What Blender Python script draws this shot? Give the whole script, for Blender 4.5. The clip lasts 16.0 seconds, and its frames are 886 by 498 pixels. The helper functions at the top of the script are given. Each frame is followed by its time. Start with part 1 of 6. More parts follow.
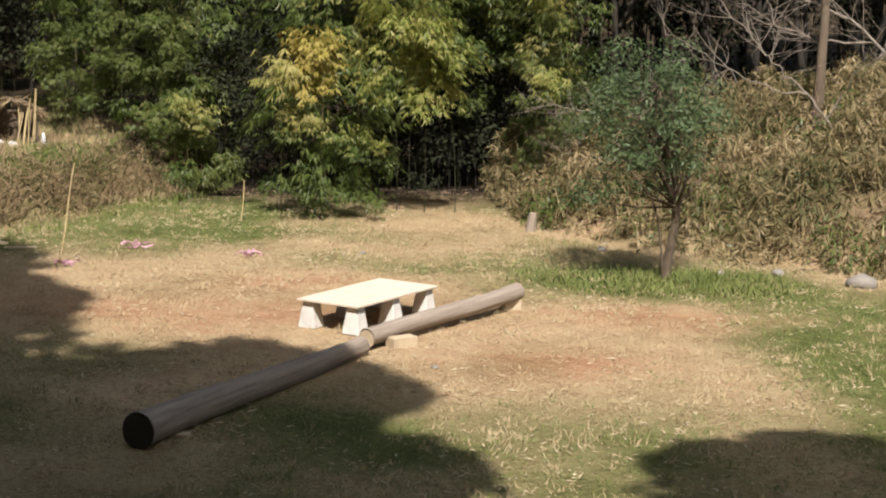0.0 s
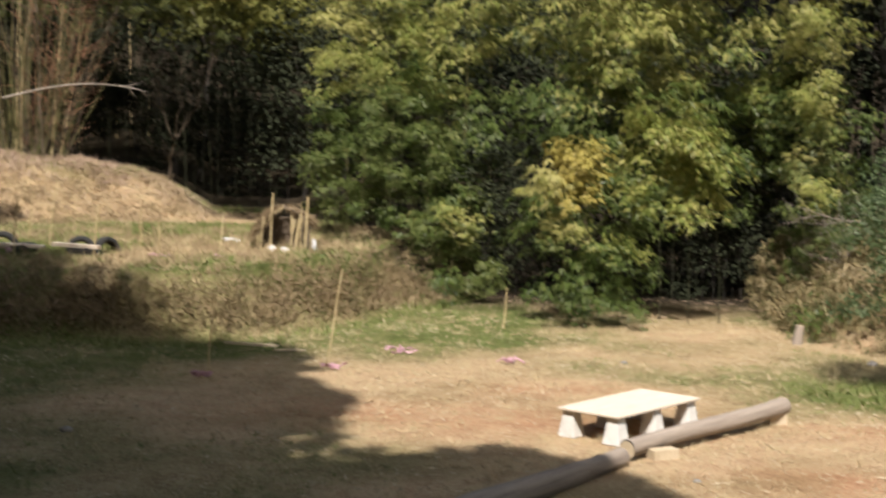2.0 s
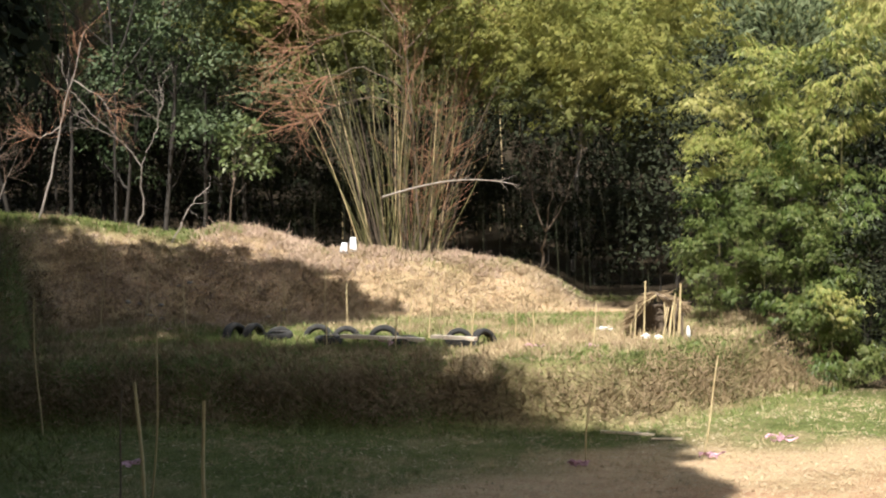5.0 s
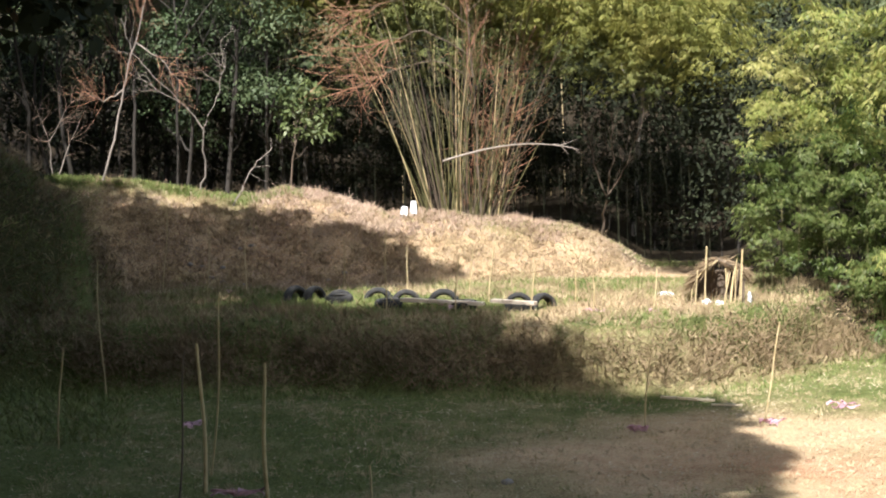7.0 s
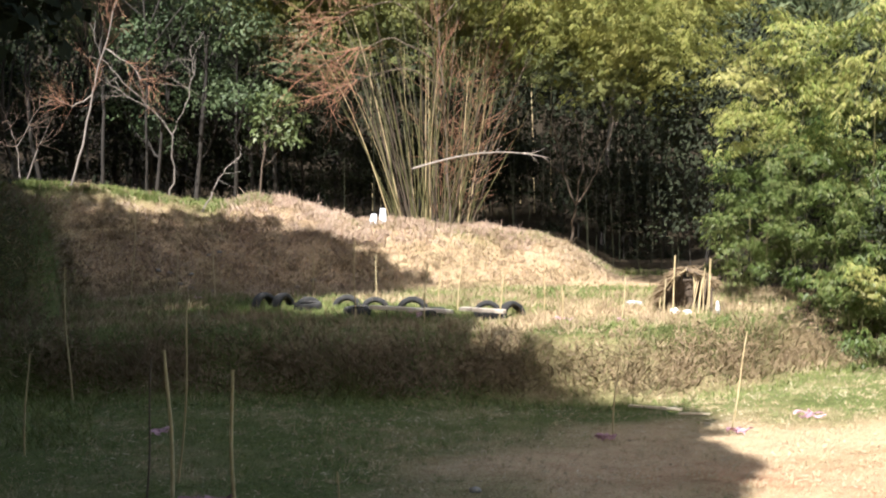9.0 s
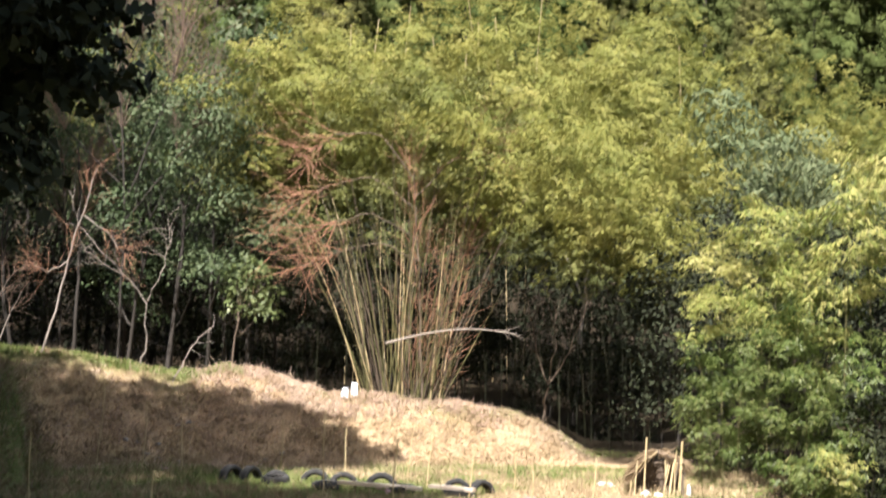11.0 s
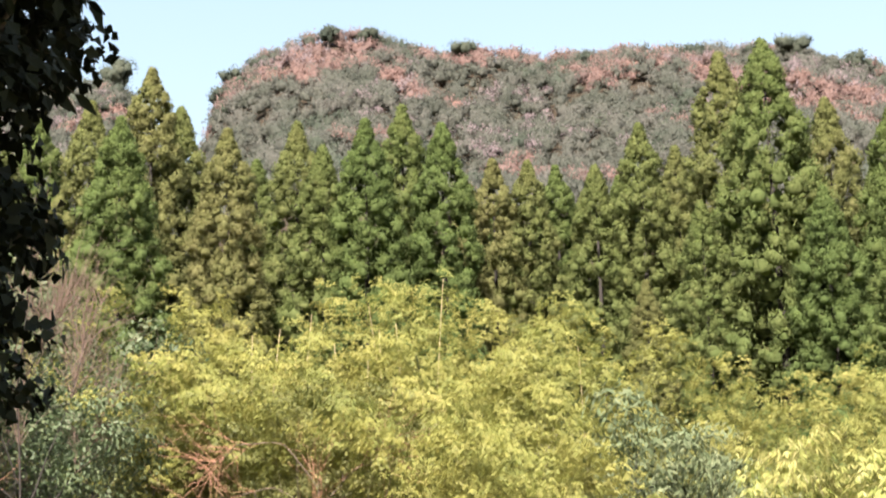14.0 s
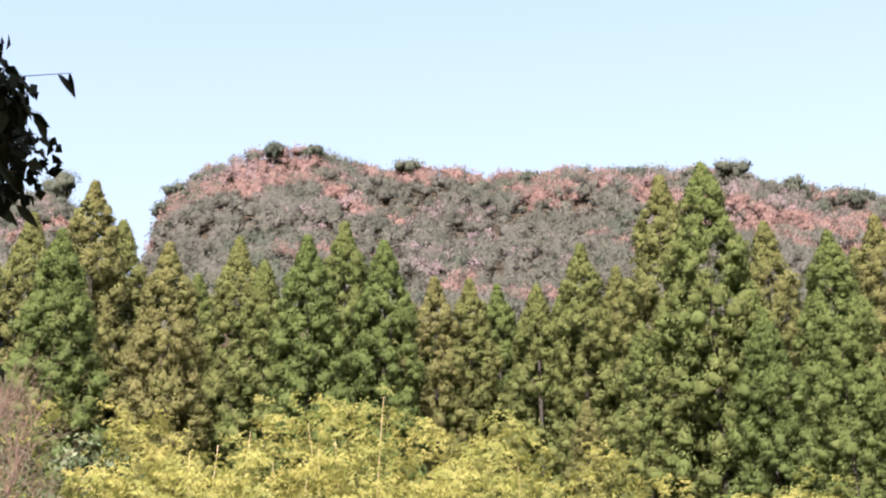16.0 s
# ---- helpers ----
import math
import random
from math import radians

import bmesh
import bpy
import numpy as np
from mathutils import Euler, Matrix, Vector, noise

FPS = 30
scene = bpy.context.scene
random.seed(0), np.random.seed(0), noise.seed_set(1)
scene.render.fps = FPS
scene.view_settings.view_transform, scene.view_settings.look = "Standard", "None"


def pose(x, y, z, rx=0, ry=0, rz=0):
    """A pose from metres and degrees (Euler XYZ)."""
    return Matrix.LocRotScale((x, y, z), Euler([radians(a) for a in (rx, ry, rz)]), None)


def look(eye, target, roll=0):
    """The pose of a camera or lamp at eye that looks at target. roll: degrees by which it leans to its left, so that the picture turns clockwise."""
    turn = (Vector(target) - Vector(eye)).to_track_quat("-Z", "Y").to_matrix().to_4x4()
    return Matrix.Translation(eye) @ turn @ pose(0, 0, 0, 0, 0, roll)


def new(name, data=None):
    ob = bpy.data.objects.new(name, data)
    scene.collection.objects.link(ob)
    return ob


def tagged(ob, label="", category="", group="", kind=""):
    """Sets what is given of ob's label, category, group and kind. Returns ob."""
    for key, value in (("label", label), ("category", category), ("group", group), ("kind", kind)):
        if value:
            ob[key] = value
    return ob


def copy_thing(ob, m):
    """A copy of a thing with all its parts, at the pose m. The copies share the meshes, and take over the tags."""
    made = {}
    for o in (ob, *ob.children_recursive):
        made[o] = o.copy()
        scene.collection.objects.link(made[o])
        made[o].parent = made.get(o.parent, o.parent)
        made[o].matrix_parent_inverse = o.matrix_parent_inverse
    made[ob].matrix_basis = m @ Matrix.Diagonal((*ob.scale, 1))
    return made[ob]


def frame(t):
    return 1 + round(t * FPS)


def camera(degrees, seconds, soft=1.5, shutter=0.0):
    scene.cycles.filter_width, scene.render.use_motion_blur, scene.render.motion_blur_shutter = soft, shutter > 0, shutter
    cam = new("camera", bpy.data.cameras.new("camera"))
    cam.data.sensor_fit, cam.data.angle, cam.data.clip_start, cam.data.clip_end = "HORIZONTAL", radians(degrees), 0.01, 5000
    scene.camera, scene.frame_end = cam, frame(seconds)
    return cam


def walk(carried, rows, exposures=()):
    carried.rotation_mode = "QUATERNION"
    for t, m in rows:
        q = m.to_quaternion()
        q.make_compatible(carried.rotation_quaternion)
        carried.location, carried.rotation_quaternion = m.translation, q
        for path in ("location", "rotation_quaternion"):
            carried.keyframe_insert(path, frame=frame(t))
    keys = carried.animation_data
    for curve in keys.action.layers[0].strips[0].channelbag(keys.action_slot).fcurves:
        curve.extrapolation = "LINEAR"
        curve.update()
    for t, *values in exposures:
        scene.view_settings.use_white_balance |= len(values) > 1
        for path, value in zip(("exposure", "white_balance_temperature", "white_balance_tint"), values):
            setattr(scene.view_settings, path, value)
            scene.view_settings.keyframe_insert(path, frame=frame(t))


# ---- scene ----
cam = camera(31.0, 16.0, soft=2.0, shutter=0.5)
EYE = 4.05
ROWS = [
    (0.0, -0.01, -8.90, -1.20),
    (0.5, 0.35, -9.22, -1.26),
    (1.0, 2.13, -8.77, -1.11),
    (1.5, 5.84, -7.03, -1.00),
    (2.0, 9.40, -5.18, -0.92),
    (2.5, 12.50, -3.86, -0.80),
    (3.0, 14.89, -3.14, -0.11),
    (3.5, 17.43, -2.92, 0.73),
    (4.0, 19.75, -2.54, 1.31),
    (4.5, 21.53, -2.13, 1.57),
    (5.0, 22.57, -1.95, 1.49),
    (5.2, 22.94, -2.12, 1.32),
    (7.3, 24.77, -3.34, 1.35),
    (7.5, 24.74, -3.45, 1.39),
    (8.0, 24.56, -3.62, 1.36),
    (8.2, 24.35, -3.68, 1.32),
    (10.3, 23.01, 0.51, -0.27),
    (10.5, 22.97, 1.17, -0.46),
    (11.0, 22.69, 3.37, -0.64),
    (11.5, 22.50, 5.50, 0.25),
    (12.0, 21.66, 7.26, 0.98),
    (12.5, 20.62, 8.87, 0.80),
    (13.0, 19.89, 10.92, 1.52),
    (13.5, 19.49, 12.93, 1.35),
    (14.0, 19.52, 14.28, 1.53),
    (14.5, 18.93, 16.02, 1.16),
    (15.0, 18.38, 17.58, 1.22),
    (15.5, 18.04, 17.76, 1.53),
    (16.0, 17.29, 18.45, 1.32),
]
EXPOSURES = [(0.0, 0.58, 6500, 13), (2.5, 0.72, 6450, 12), (5.0, 1.22, 6250, 11), (8.0, 1.55, 5950, 13), (10.5, 1.68, 6100, 14), (11.5, 1.86, 6300, 16), (12.0, 1.97, 6400, 14), (12.5, 2.07, 6450, 13), (14.5, 2.2, 6450, 22), (16.0, 2.22, 6400, 28)]
walk(cam, [(t, pose(0, 0, EYE, 90 + pitch, roll, yaw)) for t, yaw, pitch, roll in ROWS], EXPOSURES)

# ---- world and sun ----
SUN_AZ, SUN_EL = math.atan2(0.10, -0.995), radians(52)   # plan bearing (from +y, to +x) and height of the sun
world = bpy.data.worlds.new("sky")
scene.world = world
world.use_nodes = True
wn = world.node_tree.nodes
sky = wn.new("ShaderNodeTexSky")
sky.sky_type, sky.sun_disc, sky.sun_elevation, sky.sun_rotation = "NISHITA", False, SUN_EL, SUN_AZ
sky.dust_density, sky.air_density, sky.ozone_density = 4.5, 2.2, 2.4
world.node_tree.links.new(sky.outputs[0], wn["Background"].inputs[0])
wn["Background"].inputs[1].default_value = 0.068
SUN_DIR = Vector((math.sin(SUN_AZ) * math.cos(SUN_EL), math.cos(SUN_AZ) * math.cos(SUN_EL), math.sin(SUN_EL)))
sun = new("sun", bpy.data.lights.new("sun", "SUN"))
sun.data.energy, sun.data.angle, sun.data.color = 5.0, radians(0.6), (1.0, 0.95, 0.87)
sun.matrix_world = look(SUN_DIR * 50, (0, 0, 0))


# ---- materials ----
def node_mat(name):
    m = bpy.data.materials.new(name)
    m.use_nodes = True
    return m, m.node_tree.nodes, m.node_tree.links


def ramp_node(n, cols):
    r = n.new("ShaderNodeValToRGB")
    while len(r.color_ramp.elements) < len(cols):
        r.color_ramp.elements.new(0.5)
    for i, c in enumerate(cols):
        r.color_ramp.elements[i].position = i / max(1, len(cols) - 1)
        r.color_ramp.elements[i].color = (*c, 1)
    return r


def leaf_mat(name, cols, trans=0.35, rough=0.5, vary=0.5, patch=0.55, amp=0.9):
    """Leaves: each leaf takes its own shade, and each plant leans to one side of the range."""
    m, n, l = node_mat(name)
    geo, obj = n.new("ShaderNodeNewGeometry"), n.new("ShaderNodeObjectInfo")
    tex = n.new("ShaderNodeTexNoise")
    tex.inputs["Scale"].default_value = patch
    l.new(geo.outputs["Position"], tex.inputs["Vector"])
    a = n.new("ShaderNodeMath"); a.operation = "MULTIPLY_ADD"
    l.new(geo.outputs["Random Per Island"], a.inputs[0]); a.inputs[1].default_value = vary
    b = n.new("ShaderNodeMath"); b.operation = "MULTIPLY_ADD"
    l.new(obj.outputs["Random"], b.inputs[0]); b.inputs[1].default_value = (1 - vary) * 0.6
    c = n.new("ShaderNodeMath"); c.operation = "MULTIPLY_ADD"
    l.new(tex.outputs["Fac"], c.inputs[0]); c.inputs[1].default_value = amp; c.inputs[2].default_value = 0.15 - amp / 2
    l.new(c.outputs[0], b.inputs[2]); l.new(b.outputs[0], a.inputs[2])
    r = ramp_node(n, cols)
    l.new(a.outputs[0], r.inputs[0])
    p = n["Principled BSDF"]
    p.inputs["Roughness"].default_value = rough
    p.inputs["Specular IOR Level"].default_value = 0.35
    l.new(r.outputs[0], p.inputs["Base Color"])
    t = n.new("ShaderNodeBsdfTranslucent")
    l.new(r.outputs[0], t.inputs[0])
    mix = n.new("ShaderNodeMixShader")
    mix.inputs[0].default_value = trans
    l.new(p.outputs[0], mix.inputs[1]); l.new(t.outputs[0], mix.inputs[2])
    l.new(mix.outputs[0], n["Material Output"].inputs[0])
    return m


def solid_mat(name, cols, scale=6.0, rough=0.85, bump=0.3, stretch=(1, 1, 1), detail=6.0, fine=40.0, metal=0.0):
    """A surface with broad stains and fine grain over the given colours."""
    m, n, l = node_mat(name)
    co, mp, obj = n.new("ShaderNodeTexCoord"), n.new("ShaderNodeMapping"), n.new("ShaderNodeObjectInfo")
    mp.inputs["Scale"].default_value = stretch
    l.new(co.outputs["Object"], mp.inputs[0])
    t1, t2 = n.new("ShaderNodeTexNoise"), n.new("ShaderNodeTexNoise")
    for t, s in ((t1, scale), (t2, fine)):
        t.inputs["Scale"].default_value, t.inputs["Detail"].default_value = s, detail
        l.new(mp.outputs[0], t.inputs["Vector"])
    a = n.new("ShaderNodeMath"); a.operation = "MULTIPLY_ADD"
    l.new(t2.outputs["Fac"], a.inputs[0]); a.inputs[1].default_value = 0.5
    b = n.new("ShaderNodeMath"); b.operation = "MULTIPLY_ADD"
    l.new(t1.outputs["Fac"], b.inputs[0]); b.inputs[1].default_value = 1.2
    c = n.new("ShaderNodeMath"); c.operation = "MULTIPLY_ADD"
    l.new(obj.outputs["Random"], c.inputs[0]); c.inputs[1].default_value = 0.3; c.inputs[2].default_value = -0.5
    l.new(c.outputs[0], b.inputs[2]); l.new(b.outputs[0], a.inputs[2])
    r = ramp_node(n, cols)
    l.new(a.outputs[0], r.inputs[0])
    p = n["Principled BSDF"]
    p.inputs["Roughness"].default_value, p.inputs["Metallic"].default_value = rough, metal
    l.new(r.outputs[0], p.inputs["Base Color"])
    bm = n.new("ShaderNodeBump"); bm.inputs["Strength"].default_value = bump; bm.inputs["Distance"].default_value = 0.02
    l.new(a.outputs[0], bm.inputs["Height"]); l.new(bm.outputs[0], p.inputs["Normal"])
    return m


# bamboo tops are yellower, and also brightened for sun; lower leaves darkened for shade
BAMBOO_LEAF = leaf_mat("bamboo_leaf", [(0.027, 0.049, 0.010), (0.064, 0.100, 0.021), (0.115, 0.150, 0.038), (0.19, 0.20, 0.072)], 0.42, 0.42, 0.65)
LIT_TOP_LEAF = leaf_mat("sunlit_top_bamboo_leaf", [(0.117, 0.163, 0.034), (0.212, 0.25, 0.057), (0.332, 0.318, 0.097), (0.43, 0.39, 0.155)], 0.45, 0.45, 0.65)
GOLD_LEAF = leaf_mat("golden_bamboo_leaf", [(0.221, 0.212, 0.046), (0.340, 0.289, 0.069), (0.425, 0.340, 0.103)], 0.35)
# wood tops are yellower; the lower leaf tone is also darkened for shade
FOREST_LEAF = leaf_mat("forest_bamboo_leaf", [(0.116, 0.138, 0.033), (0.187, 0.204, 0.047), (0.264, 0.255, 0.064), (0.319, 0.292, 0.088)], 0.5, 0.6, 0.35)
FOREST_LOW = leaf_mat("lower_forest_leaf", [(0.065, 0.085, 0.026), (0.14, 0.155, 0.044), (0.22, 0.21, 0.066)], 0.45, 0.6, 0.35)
CEDAR_LEAF = leaf_mat("cedar_needles", [(0.072, 0.116, 0.032), (0.108, 0.144, 0.040), (0.152, 0.158, 0.053), (0.186, 0.162, 0.068)], 0.6, 0.95, 0.12, 0.35, 0.35)
BROAD_LEAF = leaf_mat("evergreen_leaf", [(0.028, 0.05, 0.018), (0.062, 0.092, 0.035), (0.13, 0.155, 0.076)], 0.35, 0.62)
SHRUB_LEAF = leaf_mat("young_shrub_leaf", [(0.056, 0.080, 0.024), (0.112, 0.144, 0.048), (0.192, 0.216, 0.088)], 0.4, 0.5)
GLAUCOUS_LEAF = leaf_mat("glaucous_leaf", [(0.06, 0.085, 0.034), (0.11, 0.14, 0.062), (0.19, 0.21, 0.105)], 0.4, 0.78)
OLIVE_LEAF = leaf_mat("fine_grey_green_leaf", [(0.061, 0.103, 0.043), (0.117, 0.169, 0.074), (0.205, 0.256, 0.131)], 0.5, 0.5)
# near-black leaves, with deep shade put into their colour
SHADE_LEAF = leaf_mat("shade_toned_leaf", [(0.010, 0.014, 0.005), (0.021, 0.026, 0.008)], 0.1, 0.85)
STRAW = leaf_mat("pale_straw", [(0.328, 0.254, 0.156), (0.443, 0.361, 0.238), (0.541, 0.459, 0.328)], 0.15, 0.8, 0.6)
LITTER_LEAF = leaf_mat("fallen_leaf", [(0.15, 0.098, 0.07), (0.29, 0.205, 0.145), (0.42, 0.325, 0.24)], 0.2, 0.8, 0.6)
SASA_LEAF = leaf_mat("withered_bamboo_grass", [(0.055, 0.078, 0.024), (0.147, 0.129, 0.055), (0.284, 0.216, 0.110), (0.477, 0.395, 0.248)], 0.3, 0.7, 0.6, 0.7, 1.5)
WEED_LEAF = leaf_mat("dry_weed", [(0.098, 0.090, 0.039), (0.205, 0.148, 0.078), (0.312, 0.230, 0.144)], 0.3, 0.8)
GRASS_DRY = leaf_mat("dry_grass", [(0.267, 0.206, 0.105), (0.376, 0.293, 0.166), (0.487, 0.395, 0.253)], 0.18, 0.8, 0.6)
MEADOW_GREEN = leaf_mat("thin_meadow_grass", [(0.082, 0.111, 0.031), (0.139, 0.168, 0.051), (0.230, 0.234, 0.090)], 0.18, 0.7, 0.6)
GRASS_GREEN = leaf_mat("green_grass", [(0.082, 0.111, 0.029), (0.131, 0.164, 0.041), (0.213, 0.230, 0.074)], 0.3, 0.6, 0.6)
# hill colours are lightened to stand in for haze over the distance
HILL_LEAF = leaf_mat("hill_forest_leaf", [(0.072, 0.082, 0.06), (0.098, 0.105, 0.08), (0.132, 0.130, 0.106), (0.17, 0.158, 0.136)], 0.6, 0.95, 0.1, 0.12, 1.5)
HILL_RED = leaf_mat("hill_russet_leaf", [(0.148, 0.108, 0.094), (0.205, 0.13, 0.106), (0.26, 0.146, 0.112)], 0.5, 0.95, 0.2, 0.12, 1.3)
HILL_HAZED = leaf_mat("hill_hazed_twig", [(0.15, 0.122, 0.118), (0.20, 0.158, 0.156), (0.25, 0.208, 0.186)], 0.5, 0.95, 0.2, 0.12, 1.2)
HILL_DARK = leaf_mat("hill_evergreen_leaf", [(0.046, 0.06, 0.044), (0.066, 0.08, 0.055), (0.09, 0.10, 0.066)], 0.5, 0.95, 0.2, 0.12, 1.2)
BROWN_TWIG = solid_mat("brown_twig", [(0.11, 0.075, 0.052), (0.21, 0.14, 0.098)], 4, 0.85)
RED_TWIG = solid_mat("russet_twig", [(0.19, 0.092, 0.05), (0.33, 0.17, 0.095)], 4, 0.8)
PALE_BARK = solid_mat("pale_bark", [(0.16, 0.135, 0.11), (0.26, 0.22, 0.185), (0.36, 0.315, 0.27)], 5, 0.85)
GREY_BARK = solid_mat("grey_bark", [(0.12, 0.10, 0.08), (0.21, 0.175, 0.145), (0.31, 0.265, 0.22)], 5, 0.85)
BARK = solid_mat("brown_bark", [(0.05, 0.035, 0.022), (0.11, 0.08, 0.055), (0.18, 0.14, 0.10)], 5, 0.9, 0.6, (1, 1, 0.3))
# darker than the hedge culms: shade under the canopy is put into the colour
SHADE_CULM = solid_mat("shade_toned_culm", [(0.017, 0.020, 0.007), (0.042, 0.042, 0.017)], 3, 0.7, 0.1)
# bark toned down so that sunlit trunks look shaded
SHADE_BARK = solid_mat("shade_toned_bark", [(0.015, 0.012, 0.008), (0.035, 0.028, 0.021)], 5, 0.9, 0.5, (1, 1, 0.3))
CULM = solid_mat("bamboo_culm", [(0.04, 0.042, 0.015), (0.10, 0.095, 0.036), (0.21, 0.17, 0.085)], 3, 0.45, 0.1)
DRY_CULM = solid_mat("dry_bamboo_culm", [(0.28, 0.20, 0.09), (0.46, 0.36, 0.19), (0.55, 0.46, 0.28)], 4, 0.5, 0.1)
LOG_WOOD = solid_mat("weathered_log", [(0.066, 0.049, 0.039), (0.230, 0.184, 0.148), (0.312, 0.258, 0.209), (0.426, 0.361, 0.295)], 3, 0.85, 0.8, (6, 6, 0.4))
LOG_END = solid_mat("dark_log_end", [(0.012, 0.010, 0.009), (0.035, 0.028, 0.022)], 8, 0.9)
PLY = solid_mat("plywood", [(0.508, 0.402, 0.295), (0.607, 0.508, 0.402), (0.672, 0.590, 0.492)], 2, 0.7, 0.1, (1, 6, 1))
CONCRETE = solid_mat("concrete", [(0.451, 0.435, 0.402), (0.590, 0.574, 0.541), (0.656, 0.640, 0.607)], 7, 0.9, 0.25)
RUBBER = solid_mat("old_tyre_rubber", [(0.011, 0.011, 0.010), (0.026, 0.025, 0.023), (0.065, 0.058, 0.05)], 9, 0.95)
SAWN = solid_mat("sawn_timber", [(0.344, 0.271, 0.172), (0.476, 0.385, 0.262), (0.558, 0.476, 0.353)], 5, 0.8, 0.2)
PINK = solid_mat("pink_tape", [(0.46, 0.23, 0.29), (0.58, 0.37, 0.42)], 9, 0.5)
WHITE = solid_mat("white_sheet", [(0.62, 0.64, 0.68), (0.78, 0.79, 0.81)], 5, 0.5)
STONE = solid_mat("field_stone", [(0.164, 0.148, 0.131), (0.279, 0.254, 0.221)], 6, 0.9, 0.5)


def ground_mat():
    """Soil with straw-coloured thatch, green patches and reddish bare earth; the turf is sown by the attribute 'cover'."""
    m, n, l = node_mat("meadow_ground")
    geo = n.new("ShaderNodeNewGeometry")
    def noise_node(scale, detail=6):
        t = n.new("ShaderNodeTexNoise")
        t.inputs["Scale"].default_value, t.inputs["Detail"].default_value = scale, detail
        l.new(geo.outputs["Position"], t.inputs["Vector"])
        return t
    n1, n2, n3, n4 = noise_node(0.45), noise_node(2.6, 9), noise_node(16, 8), noise_node(70, 4)
    dry = ramp_node(n, [(0.274, 0.169, 0.100), (0.401, 0.269, 0.160), (0.511, 0.383, 0.233), (0.383, 0.315, 0.164)])
    earth = ramp_node(n, [(0.240, 0.116, 0.064), (0.376, 0.196, 0.108), (0.480, 0.288, 0.172)])
    green = ramp_node(n, [(0.052, 0.068, 0.018), (0.104, 0.120, 0.036), (0.192, 0.184, 0.072)])
    # leaf litter, darkened to near black for the shade under the woods
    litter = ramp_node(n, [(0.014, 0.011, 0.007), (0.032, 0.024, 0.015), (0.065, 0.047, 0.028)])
    s = n.new("ShaderNodeMath"); s.operation = "MULTIPLY_ADD"
    l.new(n3.outputs["Fac"], s.inputs[0]); s.inputs[1].default_value = 1.5; s.inputs[2].default_value = -1.4
    s3 = n.new("ShaderNodeMath"); s3.operation = "MULTIPLY_ADD"
    l.new(n4.outputs["Fac"], s3.inputs[0]); s3.inputs[1].default_value = 1.3; l.new(s.outputs[0], s3.inputs[2])
    s2 = n.new("ShaderNodeMath"); s2.operation = "ADD"
    l.new(n2.outputs["Fac"], s2.inputs[0]); l.new(s3.outputs[0], s2.inputs[1])
    for r in (dry, earth, green, litter):
        l.new(s2.outputs[0], r.inputs[0])
    at = n.new("ShaderNodeAttribute"); at.attribute_name = "cover"
    sep = n.new("ShaderNodeSeparateColor"); l.new(at.outputs["Color"], sep.inputs[0])
    def edge(src, k):
        a = n.new("ShaderNodeMath"); a.operation = "MULTIPLY_ADD"; a.inputs[1].default_value = k
        l.new(n1.outputs["Fac"], a.inputs[0]); a.inputs[2].default_value = -0.5 * k
        b = n.new("ShaderNodeMath"); b.operation = "ADD"; b.use_clamp = True
        l.new(src, b.inputs[0]); l.new(a.outputs[0], b.inputs[1])
        return b.outputs[0]
    m0, m1, m2 = n.new("ShaderNodeMix"), n.new("ShaderNodeMix"), n.new("ShaderNodeMix")
    m0.data_type = m1.data_type = m2.data_type = "RGBA"
    l.new(edge(sep.outputs[2], 0.9), m0.inputs[0]); l.new(dry.outputs[0], m0.inputs[6]); l.new(earth.outputs[0], m0.inputs[7])
    l.new(edge(sep.outputs[0], 1.6), m1.inputs[0]); l.new(m0.outputs[2], m1.inputs[6]); l.new(green.outputs[0], m1.inputs[7])
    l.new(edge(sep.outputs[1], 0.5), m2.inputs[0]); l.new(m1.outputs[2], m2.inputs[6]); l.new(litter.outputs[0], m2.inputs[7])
    p = n["Principled BSDF"]; p.inputs["Roughness"].default_value = 0.95
    p.inputs["Specular IOR Level"].default_value = 0.1
    l.new(m2.outputs[2], p.inputs["Base Color"])
    bp = n.new("ShaderNodeBump"); bp.inputs["Strength"].default_value = 0.7; bp.inputs["Distance"].default_value = 0.05
    l.new(s2.outputs[0], bp.inputs["Height"]); l.new(bp.outputs[0], p.inputs["Normal"])
    return m


GROUND = ground_mat()


# ---- mesh helpers ----
def raw_mesh(name, verts, faces, material, normals=None):
    """A mesh from arrays: verts (n, 3), faces (m, k) of one k; soft normals for foliage where given."""
    verts, faces = np.asarray(verts, np.float32), np.asarray(faces, np.int32)
    me = bpy.data.meshes.new(name)
    me.vertices.add(len(verts)); me.vertices.foreach_set("co", verts.ravel())
    k = faces.shape[1]
    me.loops.add(faces.size); me.loops.foreach_set("vertex_index", faces.ravel())
    me.polygons.add(len(faces)); me.polygons.foreach_set("loop_start", np.arange(0, faces.size, k, dtype=np.int32))
    me.update(calc_edges=True)
    me.materials.append(material)
    if normals is not None:
        me.polygons.foreach_set("use_smooth", np.ones(len(me.polygons), bool))
        me.normals_split_custom_set_from_vertices(normals.astype(np.float32))
    return me


def put(name, me, parent=None, label="", smooth=False):
    ob = new(name, me)
    if smooth:
        me.polygons.foreach_set("use_smooth", np.ones(len(me.polygons), bool))
    if parent:
        ob.parent = parent
    if label:
        tagged(ob, label)
    return ob


